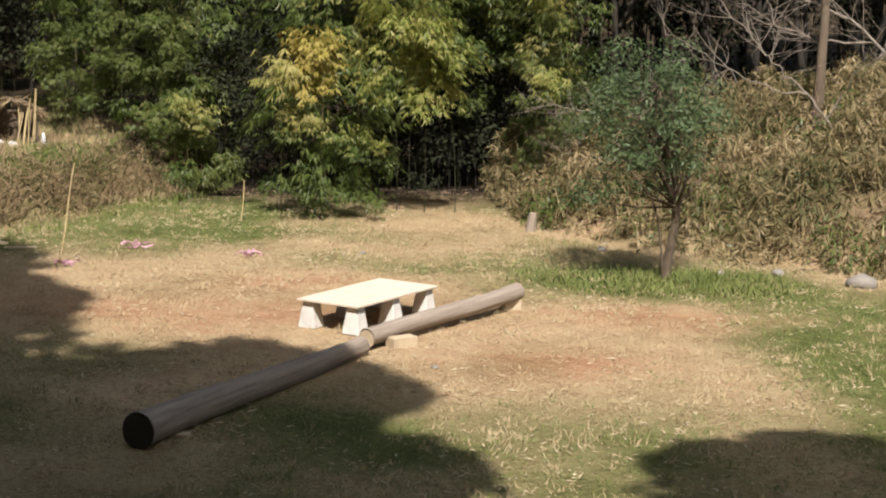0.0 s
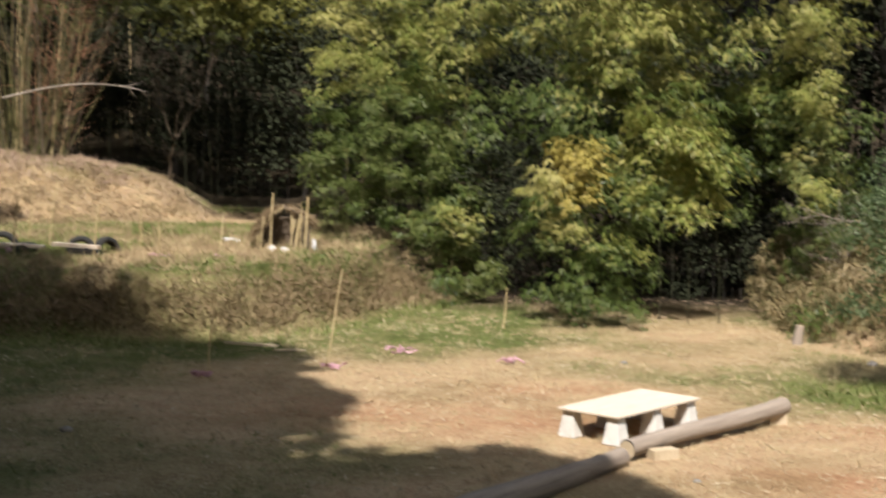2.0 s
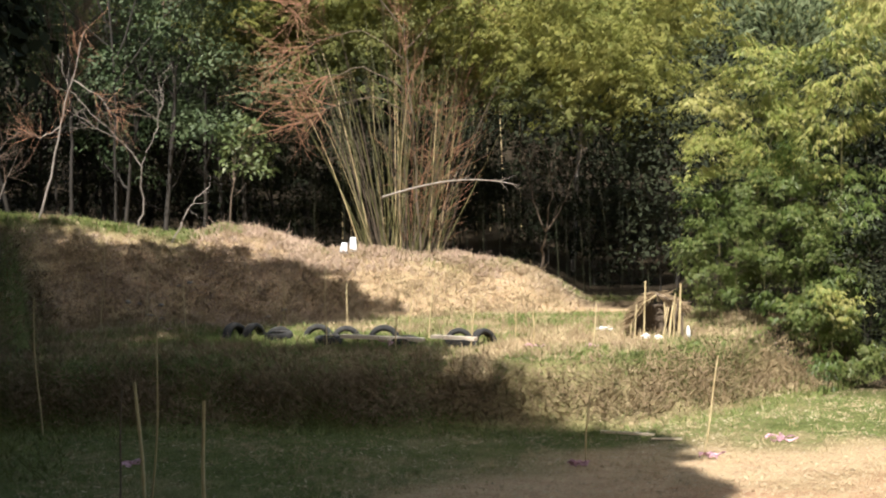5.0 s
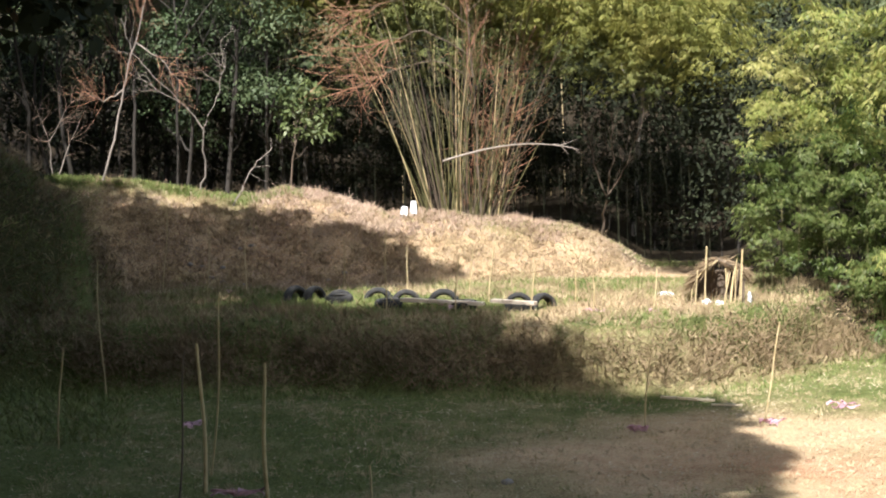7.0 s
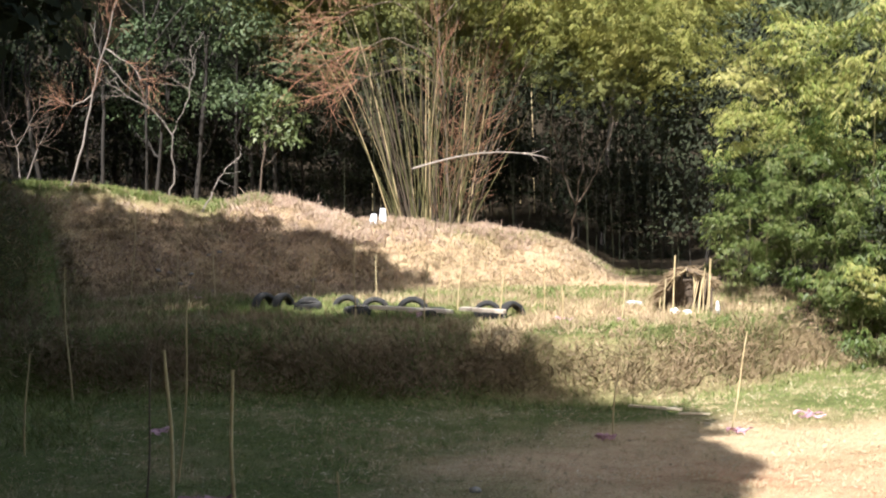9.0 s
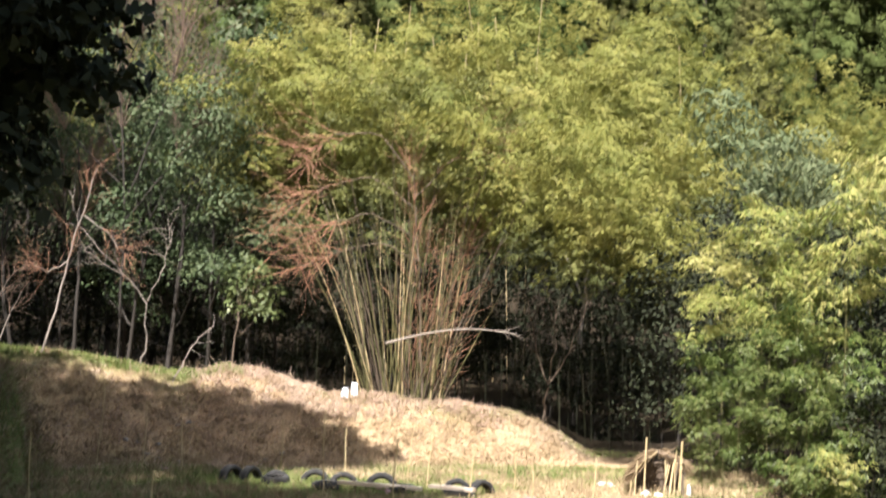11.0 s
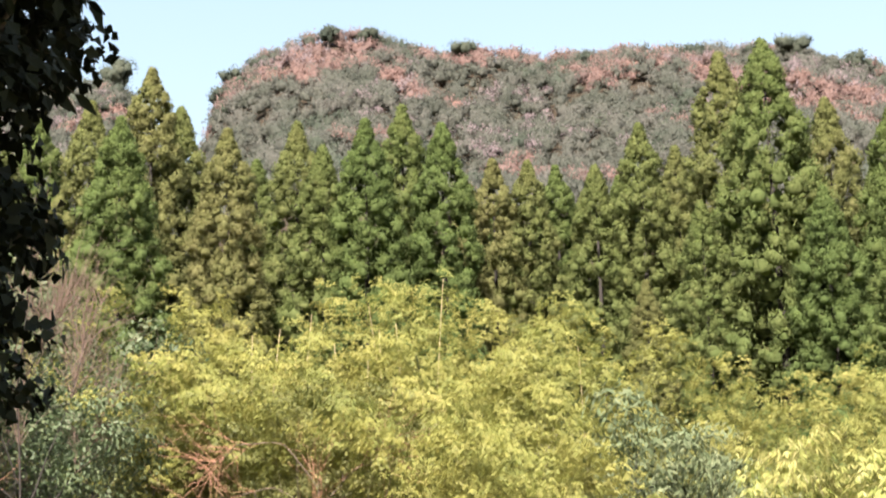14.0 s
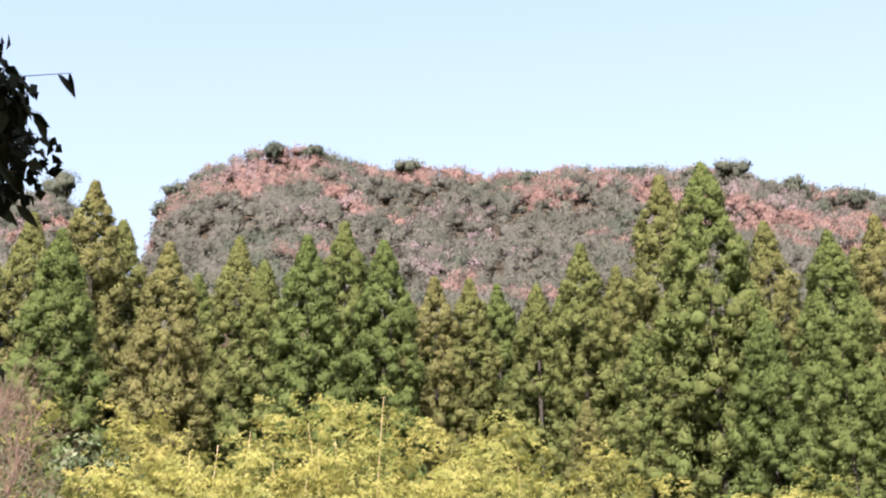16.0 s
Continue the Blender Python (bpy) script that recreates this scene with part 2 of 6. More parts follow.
def part(name, bm, material, parent, label="", smooth=False):
    """Links a bmesh as one mesh object under a thing or a part."""
    me = bpy.data.meshes.new(name)
    bm.to_mesh(me); bm.free()
    me.materials.append(material)
    return put(name, me, parent, label, smooth)


def thing(name, m, label, category, group="", kind=""):
    ob = new(name)
    ob.empty_display_size = 0.2
    ob.matrix_basis = m
    return tagged(ob, label, category, group, kind)


def unit(v):
    return v / (np.linalg.norm(v, axis=-1, keepdims=True) + 1e-9)


def leaves(pos, along, length, width, rng, fold=0.25, face=None, blend=0.7, rough=0.3):
    """Pointed leaves: four corners each, widest at a third of the length. With face, the leaves turn to it and carry normals that follow it."""
    n = len(pos)
    along = unit(along)
    aim = rng.normal(size=(n, 3)) * 0.6 + (np.array([0, 0, 1.0]) if face is None else unit(face) * 1.3)
    side = unit(np.cross(along, aim))
    nor = np.cross(side, along)
    L, W = np.broadcast_to(length, n)[:, None], np.broadcast_to(width, n)[:, None]
    mid = pos + along * L * 0.4 + nor * W * fold
    v = np.stack([pos, mid + side * W * 0.5, pos + along * L, mid - side * W * 0.5], 1).reshape(-1, 3)
    f = np.arange(4 * n).reshape(-1, 4)
    if face is None:
        return v, f
    flip = (nor * face).sum(1) < 0
    f[flip] = f[flip][:, ::-1]
    g = np.where(flip[:, None], -nor, nor)
    nn = unit(g * (1 - blend) + unit(face + rng.normal(size=face.shape) * rough) * blend)
    return v, f, np.repeat(nn, 4, 0)


def tubes(lines, sides=5):
    """Round limbs along polylines [(points, radii)] as one pair of arrays."""
    vs, fs, base = [], [], 0
    for pts, rad in lines:
        pts, rad = np.asarray(pts, float), np.asarray(rad, float)
        tan = unit(np.gradient(pts, axis=0))
        ref = np.where(np.abs(tan[:, 2:3]) > 0.9, np.array([[1.0, 0, 0]]), np.array([[0, 0, 1.0]]))
        u = unit(np.cross(tan, ref)); w = np.cross(tan, u)
        a = np.linspace(0, 2 * np.pi, sides, endpoint=False)
        ring = pts[:, None] + rad[:, None, None] * (np.cos(a)[None, :, None] * u[:, None] + np.sin(a)[None, :, None] * w[:, None])
        vs.append(ring.reshape(-1, 3))
        k = len(pts)
        i, j = np.meshgrid(np.arange(k - 1), np.arange(sides), indexing="ij")
        q = np.stack([i * sides + j, i * sides + (j + 1) % sides, (i + 1) * sides + (j + 1) % sides, (i + 1) * sides + j], -1).reshape(-1, 4)
        fs.append(q + base); base += k * sides
    return np.concatenate(vs), np.concatenate(fs)


def box_bm(sx, sy, sz, bevel=0.0, taper=1.0):
    """A box standing on z = 0, narrowed at the top by taper."""
    bm = bmesh.new()
    bmesh.ops.create_cube(bm, size=1)
    for v in bm.verts:
        k = taper if v.co.z > 0 else 1
        v.co = Vector((v.co.x * sx * k, v.co.y * sy * k, (v.co.z + 0.5) * sz))
    if bevel:
        bmesh.ops.bevel(bm, geom=bm.edges[:], offset=bevel, segments=2, affect="EDGES", profile=0.6)
    return bm


def limbs(rng, start, direction, length, radius, depth, spread=0.7, up=0.15, kids=3, wobble=0.18, steps=5):
    """Branching limbs: polylines with radii, and the twig ends."""
    lines, tips = [], []
    def grow(p, d, ln, r, dep):
        pts, rad = [p], [r]
        for i in range(steps):
            d = unit(d + rng.normal(size=3) * wobble + np.array([0, 0, up]) * 0.5)
            p = p + d * ln / steps
            pts.append(p); rad.append(r * (1 - 0.6 * (i + 1) / steps))
        lines.append((np.array(pts), np.array(rad)))
        if dep == 0:
            tips.append((p, d)); return
        for k in range(kids):
            i = rng.integers(max(1, steps // 2), steps + 1)
            nd = unit(d + rng.normal(size=3) * spread)
            grow(pts[i], nd, ln * rng.uniform(0.5, 0.8), rad[i] * 0.75, dep - 1)
    grow(np.asarray(start, float), unit(np.asarray(direction, float)), length, radius, depth)
    return lines, tips


# ---- the lie of the land ----
def ss(a, b, v):
    t = np.clip((v - a) / (b - a), 0, 1)
    return t * t * (3 - 2 * t)


CREST_AZ = [12, 16.8, 17.5, 18.25, 19.25, 20.25, 21.3, 23.3, 25.5, 26.7, 27.9, 29.1, 30.3, 31.3, 32.3, 33.5, 35.3, 37, 45]
CREST_Z = [1.1, 1.12, 1.15, 1.5, 1.95, 2.2, 2.28, 2.45, 2.62, 2.56, 2.84, 3.14, 3.32, 3.06, 3.14, 3.29, 3.47, 3.68, 4.0]
RIDGE_AZ = [-40, -15, 0.3, 2.7, 3.7, 4.9, 5.9, 8.2, 12.1, 15.1, 16.4, 18.8, 19.9, 21.6, 23.3, 24.2, 25.1, 26.2, 27.0, 27.4, 28.0, 28.8, 29.6, 30.5, 31.3, 32.1, 33.3, 36, 50]
RIDGE_EL = [12, 16.5, 18.95, 19.2, 19.6, 19.85, 20.3, 20.3, 20.55, 20.55, 20.75, 20.85, 21.35, 21.8, 21.8, 21.6, 21.3, 20.65, 20.0, 19.45, 17.5, 16.4, 17.5, 19.3, 19.8, 19.65, 19.45, 19.3, 15]
BANK_X, BANK_Y = [-40, -25, -20, -16.2, -12.3, -7.8, -6.4, -5.4, -4.4, -3.4], [17, 21, 22, 23.2, 24.3, 25.2, 27.2, 30, 34, 42]
RBANK_X, RBANK_Y = [0.6, 1.6, 3, 4.6, 6.65, 10, 20], [34, 28.4, 26, 24.5, 23.6, 22, 19]


def wob(x, y, s, seed=0.0):
    """Smooth unevenness between about -1 and 1."""
    return (np.sin(x * s + 1.3 + seed) * np.cos(y * s * 1.13 + 0.7 * seed) + 0.6 * np.sin((x + y) * s * 1.9 + seed * 2.1) * np.cos((x - y) * s * 1.7 + 2.0)
            + 0.35 * np.sin(x * s * 4.1 + seed) * np.sin(y * s * 3.7 + 1.1)) / 1.6


def land(x, y):
    """Height of the ground and its cover (green share, litter share) at places in plan."""
    x, y = np.asarray(x, float), np.asarray(y, float)
    d, az = np.hypot(x, y), np.degrees(np.arctan2(-x, y))
    z = 0.05 * wob(x, y, 0.5) + 0.025 * wob(x, y, 2.1, 2.0)
    z = z + 2.45 * (1 - ss(2.0, 5.5, d))
    # lower bank and terrace
    sl = np.gradient(np.interp(np.linspace(-40, 0, 400), BANK_X, BANK_Y), 40 / 399)
    slope = np.interp(x, np.linspace(-40, 0, 400), sl)
    sd = (y - np.interp(x, BANK_X, BANK_Y) + 0.35 * wob(x, y, 1.1, 1.0)) / np.sqrt(1 + slope ** 2)
    bank = np.where(x < -3.5, 1, 0) * 1.12 * ss(0, 1.7 + 2.0 * ss(-8, -5, x), sd)
    # mound behind the terrace
    crest = np.interp(az, CREST_AZ, CREST_Z) + 0.06 * wob(x, y, 1.3, 4.0)
    inb = ss(12, 15, az)
    z = z + bank
    z = z + inb * np.maximum(crest - 1.12, 0) * ss(38.0, 42.0, d)
    z = z + inb * 0.07 * wob(x, y, 2.7, 7.0) * ss(37.8, 39.5, d) * ss(45, 43, d) * ss(17.5, 20, az)
    z = z - inb * 0.5 * ss(43.0, 47.0, d) * np.clip(crest - 2.0, 0, 1)
    # wild bank on the other side
    rd = (y - np.interp(x, RBANK_X, RBANK_Y) + 0.4 * wob(x, y, 0.9, 3.0)) * 0.75
    rh = np.interp(x, [0.6, 1.6, 4.8, 7.5, 11, 20], [0.4, 0.8, 1.6, 2.0, 2.4, 3.5])
    z = z + np.where(x > 0.6, 1, 0) * rh * ss(0, 4.5, rd)
    # steep bluff at the far side of the field
    aw = az + 0.18 * wob(x, y, 1.7)
    z = np.maximum(z, (3.2 * ss(36.9, 37.9, aw) + 1.25 * ss(37.5, 41.0, aw)) * ss(30.5, 34.0, d + 0.5 * wob(x, y, 0.8)) * (1 - ss(80, 95, az)))
    # woods, then the hill
    z = z + 0.06 * np.clip(d - 34, 0, 12) * (1 - inb)
    z = z + 3.0 * ss(50, 75, d) + 13.0 * ss(72, 140, d)
    ridge = np.interp(az, RIDGE_AZ, RIDGE_EL)
    el = 8 + (ridge - 8) * np.clip((d - 140) / 280, 0, 1) ** 0.8
    hill = EYE + np.minimum(d, 420) * np.tan(np.radians(el)) + 4 * wob(x, y, 0.035)
    z = np.where(d > 140, z + (hill - z) * ss(140, 200, d), z)
    z = np.where(d > 420, z - (z - 40) * ss(420, 900, d), z)
    # cover
    tree = np.exp(-(((x - 3.3) / 1.9) ** 2 + ((y - 22.9) / 1.3) ** 2) ** 2)
    green = 0.42 + 0.5 * wob(x, y, 0.55, 6.0) + 0.9 * tree
    green = green + 0.8 * ss(2.6, 5.5, x) * ss(26, 20, y)
    # green grass on the shaded side, raised further so its dark colour deepens the shade
    green = green + 0.9 * ss(-7.5, -10.5, x) * ss(25.5, 23.5, y) + 0.22 * ss(17.5, 14.5, y + 0.3 * x) * ss(2, -2, x)
    green = green + 0.65 * np.exp(-((d - 36.2) / 1.6) ** 2) * inb * (0.3 + 0.7 * ss(27.5, 25.5, az)) + 0.8 * np.exp(-((sd - 2.4) / 1.1) ** 2) * (x > -10) * (x < -3.5) + 0.5 * ss(-6.2, -4.8, x) * ss(-2.5, -3.4, x) * ss(24, 27, y) + 0.5 * np.exp(-((sd + 0.5) / 0.9) ** 2) * (x < -3.5)
    green = green + 0.6 * ss(-10, -13, x) * ss(22, 24, y) * ss(37.5, 35.5, d)
    green = green + 0.6 * ss(36, 37.5, az) * (d > 20) + 0.7 * np.exp(-((d - 42.7) / 0.7) ** 2) * ss(30.5, 33, az)
    green = green - 0.6 * np.exp(-(((x + 3.5) / 4.5) ** 2 + ((y - 20) / 3.5) ** 2)) - 0.7 * np.exp(-((d - 40) / 1.4) ** 2) * inb
    # litter share follows the woods, and its colour carries their shade too
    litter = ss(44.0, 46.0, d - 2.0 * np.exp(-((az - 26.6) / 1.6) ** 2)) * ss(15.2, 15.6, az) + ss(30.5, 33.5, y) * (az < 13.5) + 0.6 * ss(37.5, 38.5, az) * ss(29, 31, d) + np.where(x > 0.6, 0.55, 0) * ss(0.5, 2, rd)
    # the litter tone also darkens the shaded end of the mound and path
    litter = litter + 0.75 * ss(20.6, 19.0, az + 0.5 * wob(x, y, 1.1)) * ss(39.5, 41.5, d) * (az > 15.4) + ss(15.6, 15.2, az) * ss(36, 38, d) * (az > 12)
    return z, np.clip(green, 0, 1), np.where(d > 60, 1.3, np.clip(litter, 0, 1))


def bare(x, y):
    """Share of reddish bare earth in the meadow."""
    spots_ = ((-3.0, 20.2, 3.2, 1.1), (3.2, 20.4, 1.5, 0.8), (-2.0, 22.5, 1.2, 0.6), (1.2, 17.6, 1.3, 0.8))
    b = sum(np.exp(-((x - cx) / rx) ** 2 - ((y - cy) / ry) ** 2) for cx, cy, rx, ry in spots_)
    return np.clip(0.9 * b * (0.8 + 0.4 * wob(x, y, 1.9, 9.0)), 0, 1)


def gz(x, y):
    return float(land(x, y)[0])


def polar(az, d):
    a = radians(az)
    return -math.sin(a) * d, math.cos(a) * d


def spot(az, d, up=0.0):
    x, y = polar(az, d)
    return Vector((x, y, gz(x, y) + up))


def build_ground():
    az = np.concatenate([np.arange(-180, -22, 4.0), np.arange(-22, 46, 0.4), np.arange(46, 180.1, 4.0)])
    d = np.concatenate([[0.0, 0.5, 1.0], np.arange(1.5, 12, 0.5), np.arange(12, 48, 0.25), np.arange(48, 140, 2.0), np.arange(140, 480, 7.0), np.arange(480, 1600, 70), [2500, 4000]])
    A, D = np.meshgrid(np.radians(az), d, indexing="ij")
    X, Y = -np.sin(A) * D, np.cos(A) * D
    Z, G, L = land(X, Y)
    na, nd = A.shape
    i, j = np.meshgrid(np.arange(na - 1), np.arange(nd - 1), indexing="ij")
    q = np.stack([i * nd + j, i * nd + j + 1, (i + 1) * nd + j + 1, (i + 1) * nd + j], -1).reshape(-1, 4)
    me = raw_mesh("ground", np.stack([X, Y, Z], -1).reshape(-1, 3), q, GROUND)
    at = me.attributes.new("cover", "FLOAT_COLOR", "POINT")
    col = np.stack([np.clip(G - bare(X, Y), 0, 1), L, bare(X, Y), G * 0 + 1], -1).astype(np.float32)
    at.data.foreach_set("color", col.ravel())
    ob = put("ground", me, smooth=True)
    return tagged(ob, "rough meadow with dry and green grass, earth banks and a hill", "ground", kind="structure")


build_ground()


# ---- plants ----
def bamboo_plant(rng, height, n_spray, bare=0.1, leaf=0.17, lean=0.5, culm_r=0.018, per=14, reach=0.8, leaf_mat_=None, width=0.17, split=0.62, top_mat=None, culm_mat=None, aim=None):
    """One bamboo: a jointed, arching culm and drooping sprays of leaves."""
    ob = new("bamboo")
    a = rng.uniform(0, 2 * np.pi) if aim is None else aim
    t = np.linspace(0, 1, 14)
    off = lean * t ** 2.4 * height * 0.35
    pts = np.stack([np.cos(a) * off, np.sin(a) * off, height * (t - 0.10 * t ** 4)], 1)
    rad = culm_r * (1 - 0.8 * t)
    v, f = tubes([(pts, rad)], 6)
    put("culm", raw_mesh("culm", v, f, culm_mat or CULM), ob, smooth=True)
    nodes = max(4, n_spray // 9)
    k = rng.integers(0, nodes, n_spray)
    sn = np.clip(bare + (1 - bare) * (np.arange(nodes) + rng.uniform(0, 1, nodes)) / nodes, 0, 0.99)
    ang = np.arange(nodes) * 2.4 + rng.normal(size=nodes) * 0.5
    ln = reach * rng.uniform(0.4, 1.0, nodes) * (1.15 - 0.6 * sn)
    out = np.stack([np.cos(ang), np.sin(ang), rng.uniform(0.0, 0.35, nodes)], 1)
    mid = np.stack([np.interp(sn, t, pts[:, c]) for c in range(3)], 1) + out * ln[:, None]
    ball = unit(rng.normal(size=(n_spray, 3))) * rng.uniform(0.25, 1, (n_spray, 1)) ** 0.5
    ball[:, 2] = np.abs(ball[:, 2]) * np.where(rng.uniform(0, 1, n_spray) < 0.65, 0.75, -0.75)
    end = mid[k] + ball * (reach * 0.50 * (1.1 - 0.35 * sn[k]))[:, None]
    end[:, 2] = np.maximum(end[:, 2], 0.05)
    s = np.clip(sn[k] + ball[:, 2] * reach * 0.5 / height, 0, 1)
    fans, blade = max(1, per // 5), 5
    m = n_spray * fans
    o = np.repeat(unit(ball * 0.7 + out[k] * 0.5 + np.array([0, 0, 0.15])), fans, 0)
    root = np.repeat(end, fans, 0) + rng.normal(size=(m, 3)) * leaf * np.array([0.75, 0.75, 0.55])
    th = np.tile(np.linspace(-1.0, 1.0, blade), m) + rng.normal(size=m * blade) * 0.2
    hd = np.repeat(np.arctan2(o[:, 1], o[:, 0]) + rng.normal(size=m) * 0.45, blade) + th
    dip = np.repeat(rng.uniform(0.45, 1.7, m), blade) + 0.25 * th ** 2 * 0.4 + rng.normal(size=m * blade) * 0.12
    D = np.stack([np.cos(hd), np.sin(hd), -dip], 1)
    P = np.repeat(root, blade, 0) + D * leaf * 0.12
    N = np.repeat(o, blade, 0) * 0.75 + np.array([0, 0, 0.55]) + rng.normal(size=P.shape) * 0.22
    per = fans * blade
    v, f, nn = leaves(P, D, leaf * rng.uniform(0.65, 1.25, len(P)), leaf * width * rng.uniform(0.8, 1.3, len(P)), rng, face=N, blend=0.6)
    v[:, 2] = np.maximum(v[:, 2], 0.02)
    # sprays above split take the brighter leaf tone, which stands in for sunlight
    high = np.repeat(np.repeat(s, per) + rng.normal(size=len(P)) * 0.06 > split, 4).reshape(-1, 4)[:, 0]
    for sel, nm, mt in ((~high, "foliage", leaf_mat_ or BAMBOO_LEAF), (high, "top_foliage", top_mat or leaf_mat_ or LIT_TOP_LEAF)):
        if sel.sum():
            vm = np.repeat(sel, 4)
            put(nm, raw_mesh(nm, v[vm], (f[sel] - f[sel].min(1, keepdims=True)) + 4 * np.arange(sel.sum())[:, None], mt, nn[vm]), ob)
    return ob


def cloud(rng, centres, radius, per, size, aspect=0.7, squash=0.7, droop=0.0, out=0.35, near=0.65, comb=None, soft=0.85, rough=0.2):
    """Leaf-like facets round each centre, facing outward, for crowns."""
    n = len(centres) * per
    dirs = unit(rng.normal(size=(n, 3)))
    dirs[:, 2] = np.where(dirs[:, 2] < -0.3, -dirs[:, 2] * 0.5, dirs[:, 2])
    R = np.repeat(np.broadcast_to(radius, len(centres)), per)[:, None] * rng.uniform(near, 1.05, (n, 1))
    p = np.repeat(centres, per, 0) + dirs * R * np.array([1, 1, squash])
    along = unit(np.cross(dirs, rng.normal(size=(n, 3)))) + dirs * out + np.array([0, 0, -droop])
    if comb is not None:      # combed up or down the surface, with some scatter
        along = np.array([0, 0, comb]) - dirs * dirs[:, 2:3] * comb + rng.normal(size=(n, 3)) * 0.4 + dirs * out
    return leaves(p, along, size * rng.uniform(0.6, 1.3, n), size * aspect * rng.uniform(0.7, 1.2, n), rng, face=dirs + np.array([0, 0, 0.25]), blend=soft, rough=rough)


def ico():
    bm = bmesh.new()
    bmesh.ops.create_icosphere(bm, subdivisions=1, radius=1)
    v, f = np.array([w.co[:] for w in bm.verts]), np.array([[w.index for w in q.verts] for q in bm.faces])
    bm.free()
    return v, f


ICO_V, ICO_F = ico()


def tufts(rng, centres, radius, squash=0.8, ragged=0.13, up=0.25):
    """The dense inside of rounded clumps of foliage: an uneven body for each centre, with normals for soft shading."""
    n, k = len(centres), len(ICO_V)
    r = np.broadcast_to(radius, n)[:, None, None] * (1 + ragged * rng.normal(size=(n, k, 1)))
    a = rng.uniform(0, 6.28, n)
    c, s = np.cos(a)[:, None], np.sin(a)[:, None]
    u = np.stack([ICO_V[None, :, 0] * c - ICO_V[None, :, 1] * s, ICO_V[None, :, 0] * s + ICO_V[None, :, 1] * c, np.broadcast_to(ICO_V[None, :, 2] * squash, (n, k))], -1)
    v = centres[:, None] + u * r
    f = ICO_F[None] + (np.arange(n) * k)[:, None, None]
    nn = unit(u + np.array([0, 0, up]) + rng.normal(size=u.shape) * 0.22)
    return v.reshape(-1, 3), f.reshape(-1, 3), nn.reshape(-1, 3)


def fuse(body, skin, material):
    """A crown's dense inside and its leaves as one set of arrays."""
    v, f, n = body
    v2, f2, n2 = skin
    f2 = np.concatenate([f2[:, [0, 1, 2]], f2[:, [0, 2, 3]]]) + len(v)
    return np.concatenate([v, v2]), np.concatenate([f, f2]), material, np.concatenate([n, n2])


def cedar(rng, height, spread, puffs=560, per=54, low=0.12, trunk_r=0.30, size=0.21, leaf_mat_=None):
    """A cedar: straight trunk and dense rounded clumps of needles on upswept boughs, up to a point."""
    ob = new("cedar")
    t = np.linspace(0, 1, 8)
    v, f = tubes([(np.stack([t * 0, t * 0, t * height * 0.97], 1), trunk_r * (1 - 0.95 * t) + 0.02)], 7)
    put("trunk", raw_mesh("trunk", v, f, SHADE_BARK), ob, smooth=True)
    u = ((np.arange(puffs) + rng.uniform(0, 1, puffs)) / puffs) ** 0.9
    drop = (1 - u) * (1 - low) * height          # metres below the tip
    girth = spread * (1 - np.exp(-(drop + 0.15) / (1.5 * spread))) * (0.92 + 0.12 * np.sin(drop * 1.9 + rng.uniform(0, 6)))
    ang = np.arange(puffs) * 2.399 + rng.normal(size=puffs) * 0.35
    r = np.clip(0.18 + 0.17 * girth, 0.22, 0.72) * rng.uniform(0.65, 1.3, puffs)
    out_r = np.clip(girth - 0.75 * r, 0, None) * np.where(rng.uniform(0, 1, puffs) < 0.15, 0.55, rng.uniform(0.82, 1.12, puffs))
    c = np.stack([np.cos(ang) * out_r, np.sin(ang) * out_r, height - drop - 0.12 * out_r], 1)
    v, f, nn = tufts(rng, c, r * 0.55, 0.92, 0.25, 0.15)
    body = (v, f, nn)
    n = puffs * per
    d = unit(rng.normal(size=(n, 3)))
    out = unit(np.repeat(c * np.array([1, 1, 0]), per, 0) + 1e-6)
    d = np.where((d * (out + np.array([0, 0, 0.4]))).sum(1, keepdims=True) < -0.1, -d, d)
    p = np.repeat(c, per, 0) + d * np.repeat(r, per)[:, None] * rng.uniform(0.6, 0.95, (n, 1)) * np.array([1, 1, 0.92])
    along = np.array([0, 0, 0.6]) + rng.normal(size=(n, 3)) * 0.5
    along = along - d * (along * d).sum(1, keepdims=True) * 0.75 + d * 0.35
    v, f, n_ = leaves(p, along, size * rng.uniform(0.6, 1.3, n), size * 0.42 * rng.uniform(0.7, 1.2, n), rng, face=d + np.array([0, 0, 0.2]), blend=0.94, rough=0.12)
    put("crown", raw_mesh("crown", *fuse(body, (v, f, n_), leaf_mat_ or CEDAR_LEAF)), ob)
    return ob


def broadleaf(rng, height, trunk_r, crown_mat, leaf=0.12, per=30, depth=3, bark=None, spread=0.7, kids=3, lean=(0.1, 0), puff=0.45, name="tree", bare_to=0.35, aspect=0.45, droop=0.3, steps=5):
    """A tree or tall shrub: limbs with clumps of leaves at the twig ends."""
    ob = new(name)
    lines, tips = limbs(rng, (0, 0, 0), (lean[0], lean[1], 1), height * bare_to, trunk_r, depth, spread, 0.25, kids, 0.18, steps)
    top = max(p[2] for p, _ in tips)
    k = height / max(top, 0.1)
    lines = [(p * np.array([1, 1, k]), r) for p, r in lines]
    v, f = tubes(lines, 5)
    put("trunk", raw_mesh("trunk", v, f, bark or BARK), ob, smooth=True)
    c = np.array([p for p, _ in tips]) * np.array([1, 1, k])
    if crown_mat:
        v, f, n_ = cloud(rng, c, puff, per, leaf, aspect, 0.8, droop)
        put("crown", raw_mesh("crown", v, f, crown_mat, n_), ob)
    return ob


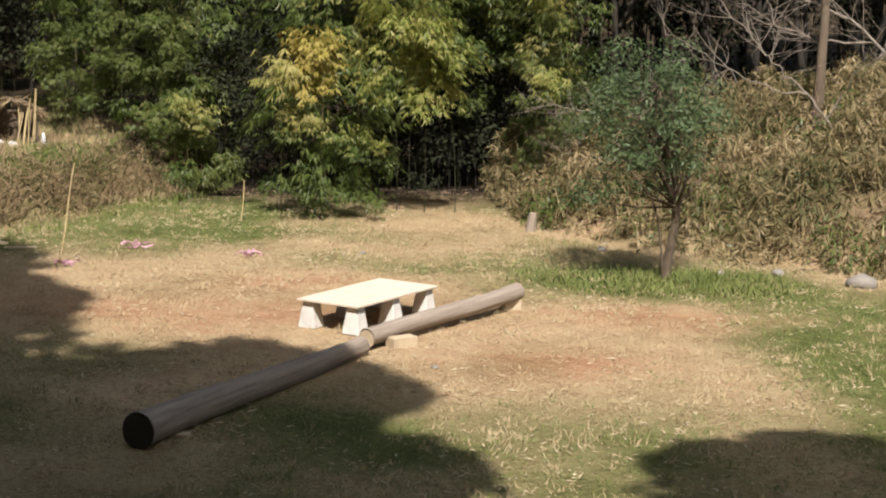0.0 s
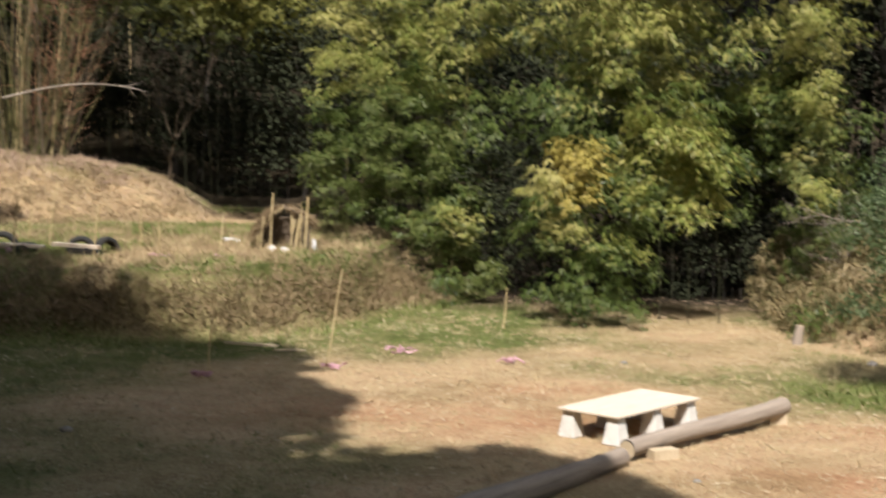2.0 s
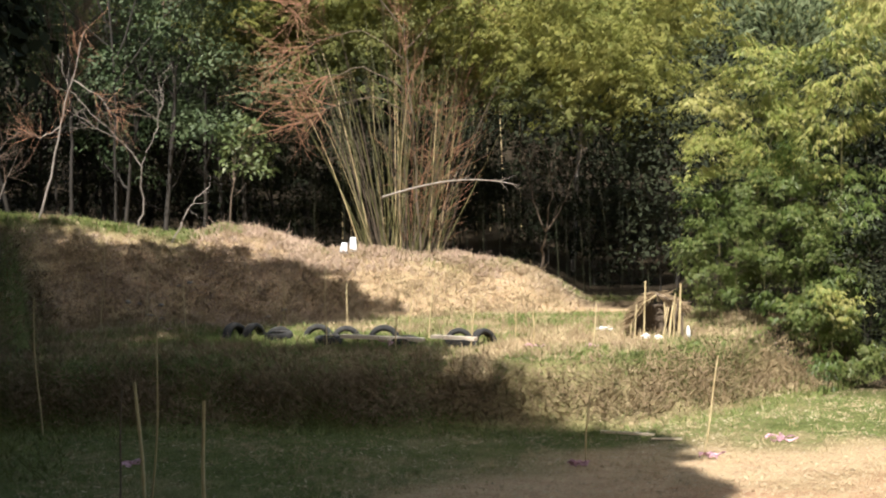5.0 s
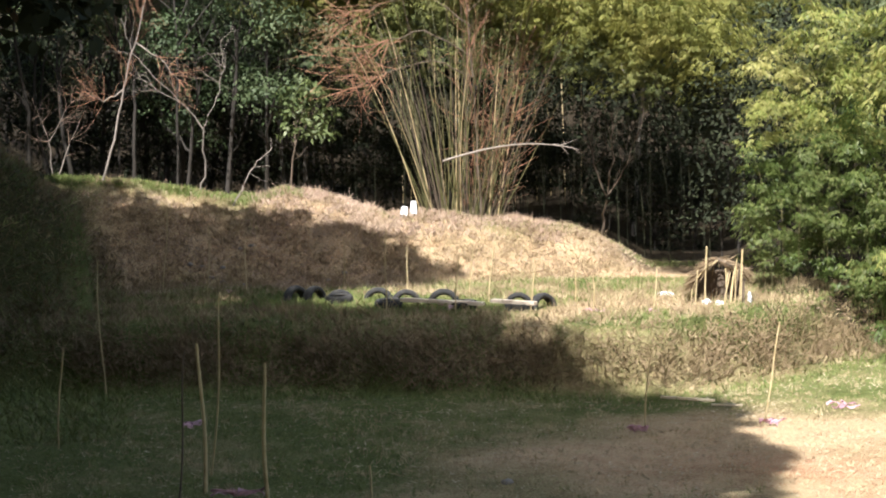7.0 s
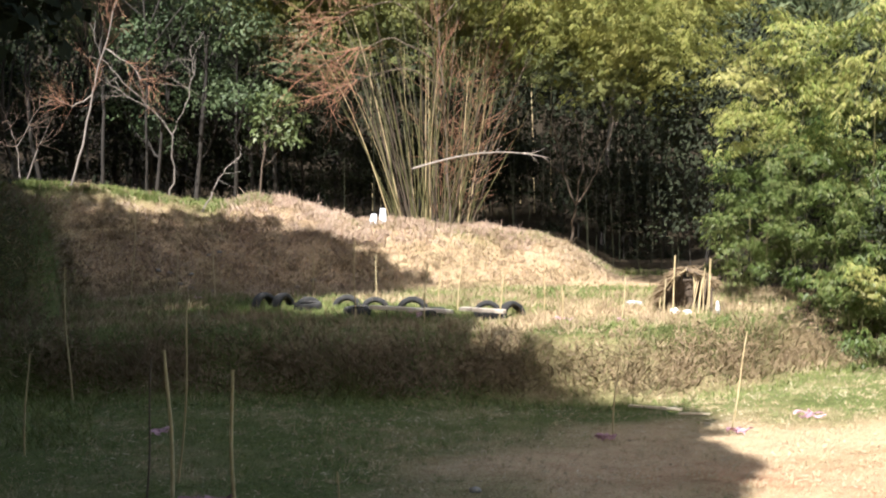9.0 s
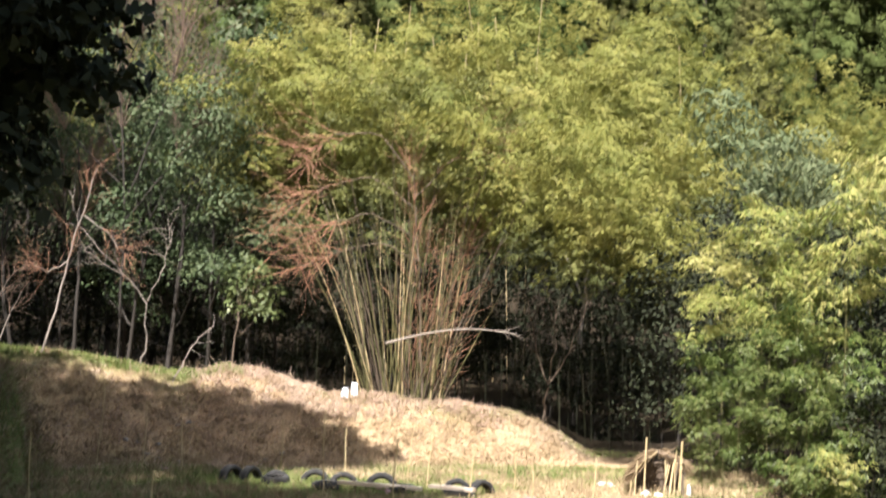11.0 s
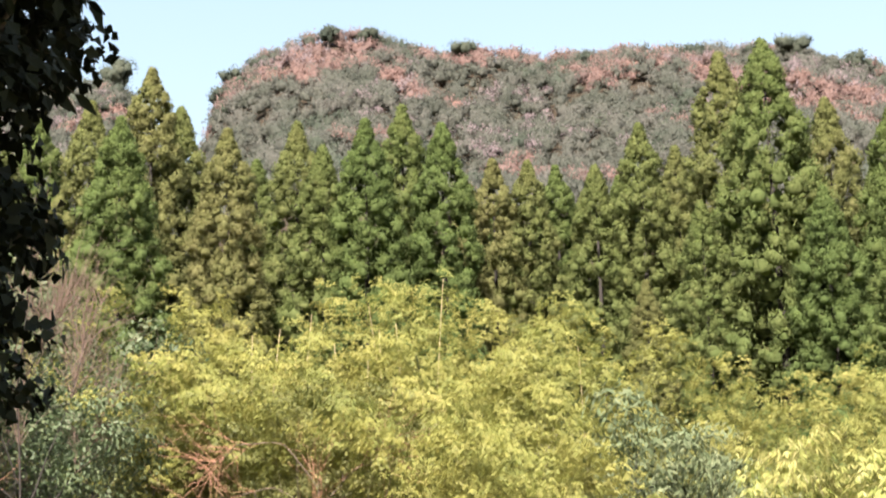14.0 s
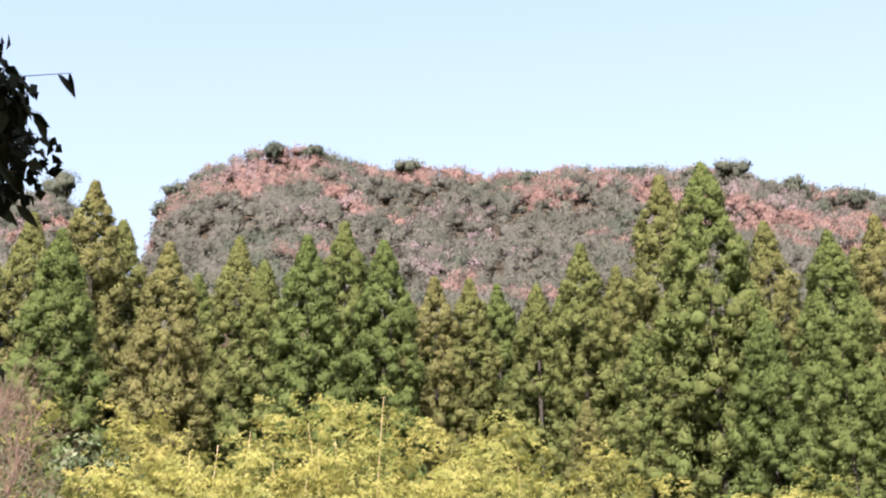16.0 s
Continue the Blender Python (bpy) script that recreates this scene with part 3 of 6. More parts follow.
def bare_tree(rng, height, trunk_r, depth=4, bark=None, lean=(0.1, 0.0), spread=0.55, kids=3, twig_mat=None, name="bare_tree", first=0.35, wobble=0.15):
    """A leafless tree: trunk and limbs, and the finest twigs as a part of their own."""
    ob = new(name)
    lines, tips = limbs(rng, (0, 0, 0), (lean[0], lean[1], 1), height * first, trunk_r, depth, spread, 0.3, kids, wobble)
    top = max(l[0][-1][2] for l in lines)
    k = height / top
    lines = [(p * np.array([1, 1, k]), np.maximum(r, 0.006)) for p, r in lines]
    n = len(tips)
    v, f = tubes(lines[:], 5)
    put("trunk", raw_mesh("trunk", v, f, bark or PALE_BARK), ob, smooth=True)
    tw = []
    for p, d in tips:
        p = p * np.array([1, 1, k])
        for _ in range(3):
            e = unit(d + rng.normal(size=3) * 0.45 + np.array([0, 0, 0.1]))
            ln = rng.uniform(0.25, 0.6) * height / 5
            tw.append((np.stack([p, p + e * ln * 0.5 + rng.normal(size=3) * 0.03, p + e * ln]), np.array([0.007, 0.005, 0.003])))
    v, f = tubes(tw, 3)
    put("spray", raw_mesh("spray", v, f, twig_mat or bark or PALE_BARK), ob)
    return ob


def place(ob, p, turn=0.0, size=1.0, tall=None, tilt=(0, 0)):
    ob.matrix_basis = Matrix.LocRotScale(p, Euler((tilt[0], tilt[1], turn)), (size, size, tall or size))
    return ob


def sow(protos, spots, rng, label, category, group, sizes=(0.85, 1.15), face=None):
    """Plants the prototypes over the spots; each plant is a thing of its own."""
    assert len(spots) >= len(protos)
    for i, (x, y, s) in enumerate(spots):
        src = protos[i % len(protos)]
        m = Matrix.LocRotScale((x, y, gz(x, y) - 0.03), Euler((0, 0, rng.uniform(0, 6.28) if face is None else face + rng.normal(0, 0.45))), None)
        k = s * rng.uniform(*sizes)
        if i < len(protos):
            ob = src
            ob.scale = (k, k, k)
            ob.matrix_basis = m @ Matrix.Diagonal((k, k, k, 1))
        else:
            ob = copy_thing(src, m)
            ob.scale = (k, k, k)
        tagged(ob, label, category, group)


# bamboo hedge at the back of the meadow
rng = np.random.default_rng(11)
HEDGE_AZ = [15.0, 12.5, 8.5, 5.0, 1.0, -4.5]
HEDGE_TOP = [7.3, 8.2, 8.7, 9.2, 9.0, 7.8]     # heights above the eye's level ground
FRONT_AZ, FRONT_D = [15.2, 13.0, 9.5, 7.0, 5.6, 4.5, 3.2, 1.8, 0.2, -1.0, -2.5, -4.8], [32.6, 32.4, 32.6, 32.2, 30.6, 29.6, 29.3, 29.8, 30.6, 30.7, 30.2, 30.2]
front = lambda a: float(np.interp(-a, [-v for v in FRONT_AZ], FRONT_D))
HOLLOWS = ((-3.1, 2.9),)
in_hollow = lambda a: any(lo < a < hi for lo, hi in HOLLOWS)
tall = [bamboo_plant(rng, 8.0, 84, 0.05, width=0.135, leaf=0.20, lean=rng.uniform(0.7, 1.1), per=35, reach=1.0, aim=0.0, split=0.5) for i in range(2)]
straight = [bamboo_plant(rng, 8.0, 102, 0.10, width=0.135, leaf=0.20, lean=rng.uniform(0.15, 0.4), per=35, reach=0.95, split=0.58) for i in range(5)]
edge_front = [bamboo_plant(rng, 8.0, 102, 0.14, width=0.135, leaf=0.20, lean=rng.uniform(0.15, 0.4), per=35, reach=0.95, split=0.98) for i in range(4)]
arch = [bamboo_plant(rng, 8.0, 90, 0.34, width=0.135, leaf=0.20, lean=rng.uniform(0.8, 1.2), per=35, reach=1.1, aim=0.0, culm_r=0.006, culm_mat=SHADE_CULM) for i in range(4)]
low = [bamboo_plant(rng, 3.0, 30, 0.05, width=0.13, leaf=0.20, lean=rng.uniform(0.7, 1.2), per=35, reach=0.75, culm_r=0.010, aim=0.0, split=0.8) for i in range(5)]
tall_spots, straight_spots, front_spots, arch_spots, low_spots = [], [], [], [], []
for row in range(3):
    for az in np.arange(-4.6, 14.0, 0.95):
        a = az + rng.uniform(-0.3, 0.3)
        d = front(a) + 0.7 + row * 1.0 + rng.uniform(0, 0.6)
        if 4.9 < a < 8.0 and (row < 2 or 5.6 < a < 7.5) or (in_hollow(a) and row == 1) or (2.9 < a < 5.8 and row < 1):
            continue
        x, y = polar(a, d)
        k = (np.interp(a, HEDGE_AZ[::-1], HEDGE_TOP[::-1]) - gz(x, y)) / 8.0 * (0.64, 0.84, 1.0)[row] * rng.uniform(0.82, 1.1)
        if in_hollow(a) and row == 0:
            x, y = polar(a, d + 2.6)
        (arch_spots if in_hollow(a) or 5.6 < a < 7.5 or (row == 0 and rng.uniform() < 0.2 and a < 2) else (front_spots if row == 0 else straight_spots) if a > 2.9 else tall_spots).append((x, y, k))
for az in np.arange(-4.6, 11.6, 0.42):
    a = az + rng.uniform(-0.25, 0.25)
    if in_hollow(a) or 6.0 < a < 7.8 or a < -3.0 and rng.uniform() < 0.5:
        continue
    at = (*polar(a, front(a) + rng.uniform(-0.1, 0.6)), rng.uniform(0.55, 1.05))
    if a < 9.6:
        low_spots.append(at)
FACE = -math.pi / 2
sow(arch, arch_spots, rng, "tall bamboo arching over a dark hollow in the stand", "bamboo", "bamboo hedge", face=FACE)
sow(tall, tall_spots, rng, "leafy green bamboo in a dense stand behind the meadow", "bamboo", "bamboo hedge", face=FACE)
sow(straight, straight_spots, rng, "tall leafy sunlit bamboo at the end of the stand", "bamboo", "bamboo hedge")
sow(edge_front, front_spots, rng, "leafy green bamboo with bare culms at the front of the stand", "bamboo", "bamboo hedge")
sow(low, low_spots, rng, "low leafy bamboo at the front of the stand", "bamboo", "bamboo hedge", face=FACE)

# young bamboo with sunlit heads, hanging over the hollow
heads = [bamboo_plant(rng, 4.4, 46, 0.52, leaf=0.18, lean=0.9, reach=0.85, per=40, culm_r=0.011, aim=0.0, split=0.45, culm_mat=SHADE_CULM) for i in range(3)]
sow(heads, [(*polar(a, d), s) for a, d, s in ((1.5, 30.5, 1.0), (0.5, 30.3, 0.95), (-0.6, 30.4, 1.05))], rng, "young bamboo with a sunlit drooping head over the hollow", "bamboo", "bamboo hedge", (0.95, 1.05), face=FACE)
g = bamboo_plant(rng, 3.7, 120, 0.62, leaf=0.16, lean=0.3, reach=0.52, per=26, culm_r=0.010, aim=0.0, leaf_mat_=GOLD_LEAF, culm_mat=SHADE_CULM)
tagged(place(g, spot(4.45, 29.6), FACE), "young bamboo with a golden yellow leafy head", "bamboo", "bamboo hedge")

# yellow-green bamboo wood
rng = np.random.default_rng(12)
protos = [bamboo_plant(rng, 14.0, 190, 0.36, culm_mat=SHADE_CULM, leaf=0.15, lean=rng.uniform(0.4, 1.0), culm_r=0.02, per=40, reach=2.1, leaf_mat_=FOREST_LOW, top_mat=FOREST_LEAF, split=0.66, width=0.18) for i in range(7)]
spots = []
for az in np.arange(2, 41, 1.3):
    for d in (46.5, 53.5, 57, 61, 66):
        if d < 53:
            continue
        a, dd = az + rng.uniform(-0.6, 0.6), d + rng.uniform(-1.5, 1.5)
        if (a < 15.5 and dd < 52) or (a > 30.5 and dd < 60):
            continue
        x, y = polar(a, dd)
        lim = np.interp(a, [3, 6.4, 10.3, 12.3, 14, 15.5, 17.1, 18.3, 20, 21.7, 24, 28.6, 30.8, 40], [10.1, 9.3, 9.3, 10.6, 11.5, 12.0, 12.9, 13.5, 13.0, 12.2, 12.3, 12.0, 12.4, 12.7]) - (66 - d) * 0.2
        top = EYE + dd * math.tan(radians(lim))
        spots.append((x, y, (top - gz(x, y)) / 13.0))
rng.shuffle(spots)
sow(protos, spots, rng, "tall yellow-green bamboo in the wood behind the mound", "bamboo", "bamboo wood", (0.86, 1.04))

edge_protos = [bamboo_plant(rng, 10.0, 100, 0.5, culm_mat=SHADE_CULM, leaf=0.17, lean=rng.uniform(0.8, 1.2), culm_r=0.009, per=40, reach=1.7, leaf_mat_=FOREST_LOW, top_mat=FOREST_LEAF, split=0.62, width=0.18, aim=0.0) for i in range(4)]
spots = [(*polar(a + rng.uniform(-0.3, 0.3), 46.4 + rng.uniform(-0.5, 0.9)), rng.uniform(0.85, 1.1)) for a in np.arange(15.6, 30.5, 0.95)]
spots += [(*polar(a + rng.uniform(-0.3, 0.3), 49.5 + rng.uniform(-0.6, 0.9)), rng.uniform(1.0, 1.2)) for a in np.arange(15.0, 30.8, 0.8)]
spots += [(*polar(a + rng.uniform(-0.2, 0.2), 47.7 + rng.uniform(-0.4, 0.4)), rng.uniform(0.85, 1.0)) for a in (*np.arange(15.4, 22.6, 0.65), *np.arange(27.6, 31.0, 0.7))]
sow(edge_protos, spots, rng, "bamboo leaning out from the edge of the wood", "bamboo", "bamboo wood", (0.95, 1.05), face=FACE + 0.4)

# all leaves take the bright tone, so that these plants look sunlit
lit = [bamboo_plant(np.random.default_rng(120 + i), 9.5, 120, 0.55, culm_mat=SHADE_CULM, leaf=0.17, lean=1.3, culm_r=0.009, per=44, reach=1.8, leaf_mat_=FOREST_LEAF, top_mat=FOREST_LEAF, split=0.7, width=0.18, aim=0.0) for i in range(3)]
sow(lit, [(*polar(a, d), k) for a, d, k in ((13.5, 38.4, 0.86), (14.4, 39.2, 0.9), (15.3, 40.2, 0.94), (15.9, 42.6, 1.05), (16.7, 42.2, 1.0), (17.6, 43.0, 1.05), (18.5, 43.4, 1.0))], np.random.default_rng(125), "sunlit yellow-green bamboo leaning out over the hollow", "bamboo", "bamboo wood", (0.97, 1.03), face=FACE)

# near-black shrubs added to fill in the dark of the wood and hollows
rng = np.random.default_rng(14)
protos = [broadleaf(rng, 5.0, 0.03, SHADE_LEAF, leaf=0.22, per=56, bark=SHADE_BARK, depth=2, spread=0.9, kids=4, puff=0.85, name="shrub", bare_to=0.3, steps=3) for i in range(4)]
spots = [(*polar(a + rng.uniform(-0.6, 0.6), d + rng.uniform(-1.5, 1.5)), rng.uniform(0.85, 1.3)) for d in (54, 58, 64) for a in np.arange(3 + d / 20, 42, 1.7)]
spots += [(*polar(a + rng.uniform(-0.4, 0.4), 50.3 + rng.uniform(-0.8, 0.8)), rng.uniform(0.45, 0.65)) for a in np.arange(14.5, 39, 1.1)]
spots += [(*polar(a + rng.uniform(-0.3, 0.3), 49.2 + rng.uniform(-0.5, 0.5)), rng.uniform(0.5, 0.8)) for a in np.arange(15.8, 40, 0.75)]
sow(protos, spots, rng, "near-black shrub added to fill in the shade of the wood", "shrub", "undergrowth")

protos = [broadleaf(rng, 5.0, 0.02, SHADE_LEAF, leaf=0.17, per=60, bark=SHADE_BARK, depth=2, spread=0.9, kids=4, puff=0.85, name="shrub", bare_to=0.2, steps=3) for i in range(4)]
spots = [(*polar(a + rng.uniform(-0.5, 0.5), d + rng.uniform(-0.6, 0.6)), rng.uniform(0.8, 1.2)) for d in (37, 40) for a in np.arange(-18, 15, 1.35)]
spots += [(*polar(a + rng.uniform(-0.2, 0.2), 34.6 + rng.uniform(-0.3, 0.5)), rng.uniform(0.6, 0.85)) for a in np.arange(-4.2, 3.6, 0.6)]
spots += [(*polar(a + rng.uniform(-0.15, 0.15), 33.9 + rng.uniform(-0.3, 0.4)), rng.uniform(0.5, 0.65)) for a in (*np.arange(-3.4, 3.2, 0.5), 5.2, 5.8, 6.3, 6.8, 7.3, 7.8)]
sow(protos, spots, rng, "near-black shrub added to fill in the shade behind the bamboo", "shrub", "undergrowth")
# added trees: crowns stand above the view and keep sun off the wood
protos = [broadleaf(rng, 8.0, 0.07, SHADE_LEAF, leaf=0.2, per=60, bark=SHADE_BARK, depth=3, spread=0.8, kids=3, puff=0.9, name="evergreen_tree", bare_to=0.45, steps=3) for i in range(3)]
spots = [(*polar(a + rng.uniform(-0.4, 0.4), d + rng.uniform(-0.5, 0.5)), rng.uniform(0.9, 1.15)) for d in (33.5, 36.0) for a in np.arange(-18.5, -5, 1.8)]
sow(protos, spots, rng, "dark evergreen tree added above the wild bank to shade the wood", "tree", "evergreens above the wild bank")

# cedars
rng = np.random.default_rng(13)
CEDARS = {
    2.4: [(29.89, 20.75, 97), (20.56, 19.5, 93), (19.07, 18.85, 91), (15.9, 17.4, 97), (14.85, 17.15, 101), (12.5, 16.7, 99), (11.7, 18.5, 95), (18.1, 16.6, 103), (26.0, 17.6, 104), (1.7, 17.6, 99), (11.75, 12.9, 79)],
    3.0: [(33.9, 18.9, 96), (32.07, 19.5, 94), (28.8, 19.4, 100), (27.1, 18.7, 89), (24.5, 18.95, 97), (23.55, 18.1, 90), (21.95, 19.05, 89), (17.2, 17.5, 97), (13.4, 17.1, 96), (10.4, 17.6, 101), (8.57, 20.75, 95), (4.86, 18.8, 94), (0.9, 18.65, 96), (-0.9, 18.3, 93), (9.6, 15.6, 86)],
    3.8: [(35.4, 18.4, 90), (31.0, 19.0, 87), (6.96, 21.1, 87), (2.6, 18.3, 88), (2.5, 15.3, 78), (-2.8, 18.2, 92), (5.2, 15.8, 84), (-5.0, 18.0, 96)],
}
for girth_, where in CEDARS.items():
    protos = [cedar(rng, 26.0, girth_ * rng.uniform(0.95, 1.05)) for i in range(3)]
    spots = []
    for az, el, d in where:
        x, y = polar(az, d)
        spots.append((x, y, (EYE + d * math.tan(radians(el)) - gz(x, y)) / 26.3))
    if girth_ == 3.0:
        for az in (33.5, 30.0, 26.3, 23.3, 22.6, 18.3, 16.9, 15.4, 13.8, 12.3, 10.6, 7.6, 6.0, 3.4):
            x, y = polar(az, 110)
            spots.append((x, y, (EYE + 110 * math.tan(radians(16.2)) - gz(x, y)) / 26.2))
    sow(protos, spots, rng, "tall dense olive-green cedar with rounded boughs on the slope", "cedar tree", "cedars below the hill", (1.0, 1.0))


# hill woods
RW = lambda x, y: wob(x, y, 0.045, 5.0) + 0.5 * wob(x, y, 0.11, 1.0)


def hill_scatter(n, seed, keep):
    rng = np.random.default_rng(seed)
    az, d = rng.uniform(-5, 39, n), np.sqrt(rng.uniform(272 ** 2, 432 ** 2, n))
    x, y = -np.sin(np.radians(az)) * d, np.cos(np.radians(az)) * d
    m = keep(x, y, d, rng.uniform(0, 1, n))
    x, y, d = x[m], y[m], d[m]
    return np.stack([x, y, land(x, y)[0]], 1), d, rng


def hill_crowns(name, label, mat, n, seed, keep, size, per=76, length=0.8, aspect=0.45, core=0.5):
    """Distant trees: rounded, uneven heads with a ragged edge of twigs and leaves."""
    P, d, rng = hill_scatter(n, seed, keep)
    r = size * rng.uniform(0.5, 1.35, len(P))
    c = P + np.array([0, 0, 1.0]) * (r * 0.8 + 0.5)[:, None]
    body, skin = tufts(rng, c, r * core, 0.9, 0.2, 0.3), cloud(rng, c, r, per, length, aspect, 0.95, 0.0, 0.3, 0.45, 0.7, 0.97, 0.08)
    return tagged(put(name, raw_mesh(name, *fuse(body, skin, mat))), label, "woods", kind="stuff")


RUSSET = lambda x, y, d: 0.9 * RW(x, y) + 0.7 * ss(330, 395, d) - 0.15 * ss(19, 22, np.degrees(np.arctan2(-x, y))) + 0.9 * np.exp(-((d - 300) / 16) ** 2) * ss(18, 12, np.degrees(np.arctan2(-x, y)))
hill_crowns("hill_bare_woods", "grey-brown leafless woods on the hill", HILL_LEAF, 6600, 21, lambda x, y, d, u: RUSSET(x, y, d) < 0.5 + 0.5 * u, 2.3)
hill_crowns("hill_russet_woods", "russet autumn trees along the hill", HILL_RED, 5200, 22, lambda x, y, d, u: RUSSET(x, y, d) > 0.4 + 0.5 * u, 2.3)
hill_crowns("hill_pale_woods", "pinkish leafless trees along the crest of the hill, paled for haze", HILL_HAZED, 2600, 24, lambda x, y, d, u: (d > 330) & (RW(x - 70, y + 30) > 0.0 + 0.7 * u), 2.2, core=0.3)
hill_crowns("hill_evergreen_woods", "dark green evergreen trees scattered on the hill", HILL_DARK, 2300, 23, lambda x, y, d, u: RW(x + 90, y - 40) > 0.15 + 0.6 * u, 2.8)


def ridge_tree(az, el, r, seed):
    """A round-headed evergreen standing out on the skyline of the hill."""
    rng = np.random.default_rng(seed)
    d = 415
    p = spot(az, d)
    top = EYE + d * math.tan(radians(el - 0.3)) - p.z
    ob = thing("ridge_tree", Matrix.Translation(p), "dark round-headed evergreen tree on the skyline of the hill", "tree", "evergreens on the skyline")
    h = max(top - r, r)
    put("trunk", raw_mesh("trunk", *tubes([(np.array([[0, 0, -0.5], [0.1, 0, h * 0.5], [0, 0.1, h]]), np.array([0.4, 0.3, 0.15]))], 6), SHADE_BARK), ob, smooth=True)
    c = np.array([0, 0, h]) + unit(rng.normal(size=(14, 3))) * rng.uniform(0.2, 0.65, (14, 1)) * r * np.array([1.25, 1, 0.75])
    v, f, nn = tufts(rng, c, r * 0.34, 0.9, 0.2)
    skin = cloud(rng, c, r * 0.5, 60, 0.8, 0.4, 0.95, 0.0, 0.35, 0.6, 0.6, 0.9, 0.2)
    put("crown", raw_mesh("crown", *fuse((v, f, nn), skin, HILL_DARK)), ob)


for i, (az, el, r) in enumerate(((18.2, 21.75, 3.6), (9.5, 21.25, 2.6), (5.9, 21.3, 4.2), (3.6, 20.4, 3.4), (23.3, 22.65, 2.6), (21.7, 22.6, 2.6), (26.9, 20.7, 3.4), (27.3, 20.2, 3.2), (13.6, 21.4, 2.4), (31.2, 20.7, 5.0), (25.9, 21.5, 2.4), (1.2, 19.7, 3.0), (7.2, 21.2, 2.2))):
    ridge_tree(az, el, r * 1.25, 500 + i)


# ---- table of a plywood board on concrete piers ----
def pier(parent_m, label):
    ob = thing("concrete_pier", parent_m, label, "concrete pier", "piers under the board")
    part("block", box_bm(0.24, 0.24, 0.335, 0.012, 0.62), CONCRETE, ob)
    return ob


TB = Vector((-0.85, 19.83, 0))
TBA = math.atan2(1.55, 0.95)      # heading of the long side
def tb(u, v, z=0.0):
    """u along the long side, v across, from the board's middle."""
    c, s = math.cos(TBA), math.sin(TBA)
    x, y = TB.x + c * u - s * v, TB.y + s * u + c * v
    return Vector((x, y, z))
base_z = gz(TB.x, TB.y)
board = thing("plywood_tabletop", Matrix.Translation(tb(0, 0, base_z + 0.338)) @ pose(0, 0, 0, 0, 0, math.degrees(TBA)), "pale plywood board laid across concrete piers as a low table", "tabletop")
part("board", box_bm(1.82, 0.91, 0.024, 0.002), PLY, board)
for u in (-0.78, 0.0, 0.78):
    for v in (-0.33, 0.33):
        p = tb(u, v)
        pier(Matrix.Translation((p.x, p.y, base_z)) @ pose(0, 0, 0, 0, 0, math.degrees(TBA)), "tapered pale concrete pier carrying a plywood board")


# ---- logs ----
def log(a, b, ra, rb, label, dark_end=False):
    a, b = Vector(a), Vector(b)
    ln = (b - a).length
    m = Matrix.Translation(a) @ (b - a).to_track_quat("Z", "Y").to_matrix().to_4x4()
    ob = thing("log", m, label, "log", "two logs end to end")
    rng = np.random.default_rng(int(ln * 100))
    t = np.linspace(0, 1, 26)
    pts = np.stack([0.02 * np.sin(t * 5), 0.015 * np.cos(t * 4), t * ln], 1)
    rad = (ra + (rb - ra) * t) * (1 + 0.025 * rng.normal(size=26))
    v, f = tubes([(pts, rad)], 20)
    part_ob = put("trunk", raw_mesh("trunk", v, f, LOG_WOOD), ob, smooth=True)
    for z, r, nm in ((0.0, rad[0], LOG_END if dark_end else SAWN), (ln, rad[-1], SAWN)):
        bm = bmesh.new()
        bmesh.ops.create_circle(bm, cap_ends=True, segments=20, radius=r * 1.0)
        bmesh.ops.bevel(bm, geom=[e for e in bm.edges], offset=0.004, segments=1, affect="EDGES")
        for w in bm.verts:
            w.co.z = z + (-0.004 if z == 0 else 0.004)
        if z == 0:
            bmesh.ops.reverse_faces(bm, faces=bm.faces[:])
        part("cut_end", bm, nm, ob, "dark end grain" if nm is LOG_END else "pale end grain")
    return ob


log((-2.65, 13.90, gz(-2.65, 13.9) + 0.155), (-0.87, 17.9, gz(-0.87, 17.9) + 0.115), 0.165, 0.11, "long peeled weathered log with a dark end lying on the grass", True)
log((-0.80, 18.14, gz(-0.80, 18.14) + 0.135), (1.06, 20.86, gz(1.06, 20.86) + 0.24), 0.105, 0.11, "peeled weathered log propped on short timber blocks")


def chock(x, y, turn, size):
    ob = thing("timber_block", Matrix.Translation((x, y, gz(x, y) - 0.01)) @ pose(0, 0, 0, 0, 0, turn), "short sawn timber block propping a log", "timber block", "blocks under the logs")
    part("block", box_bm(*size, 0.008), SAWN, ob)


chock(-0.40, 18.40, 38, (0.34, 0.17, 0.13))
chock(0.98, 20.75, 30, (0.26, 0.14, 0.14))
chock(-2.5, 14.35, -10, (0.5, 0.12, 0.05))

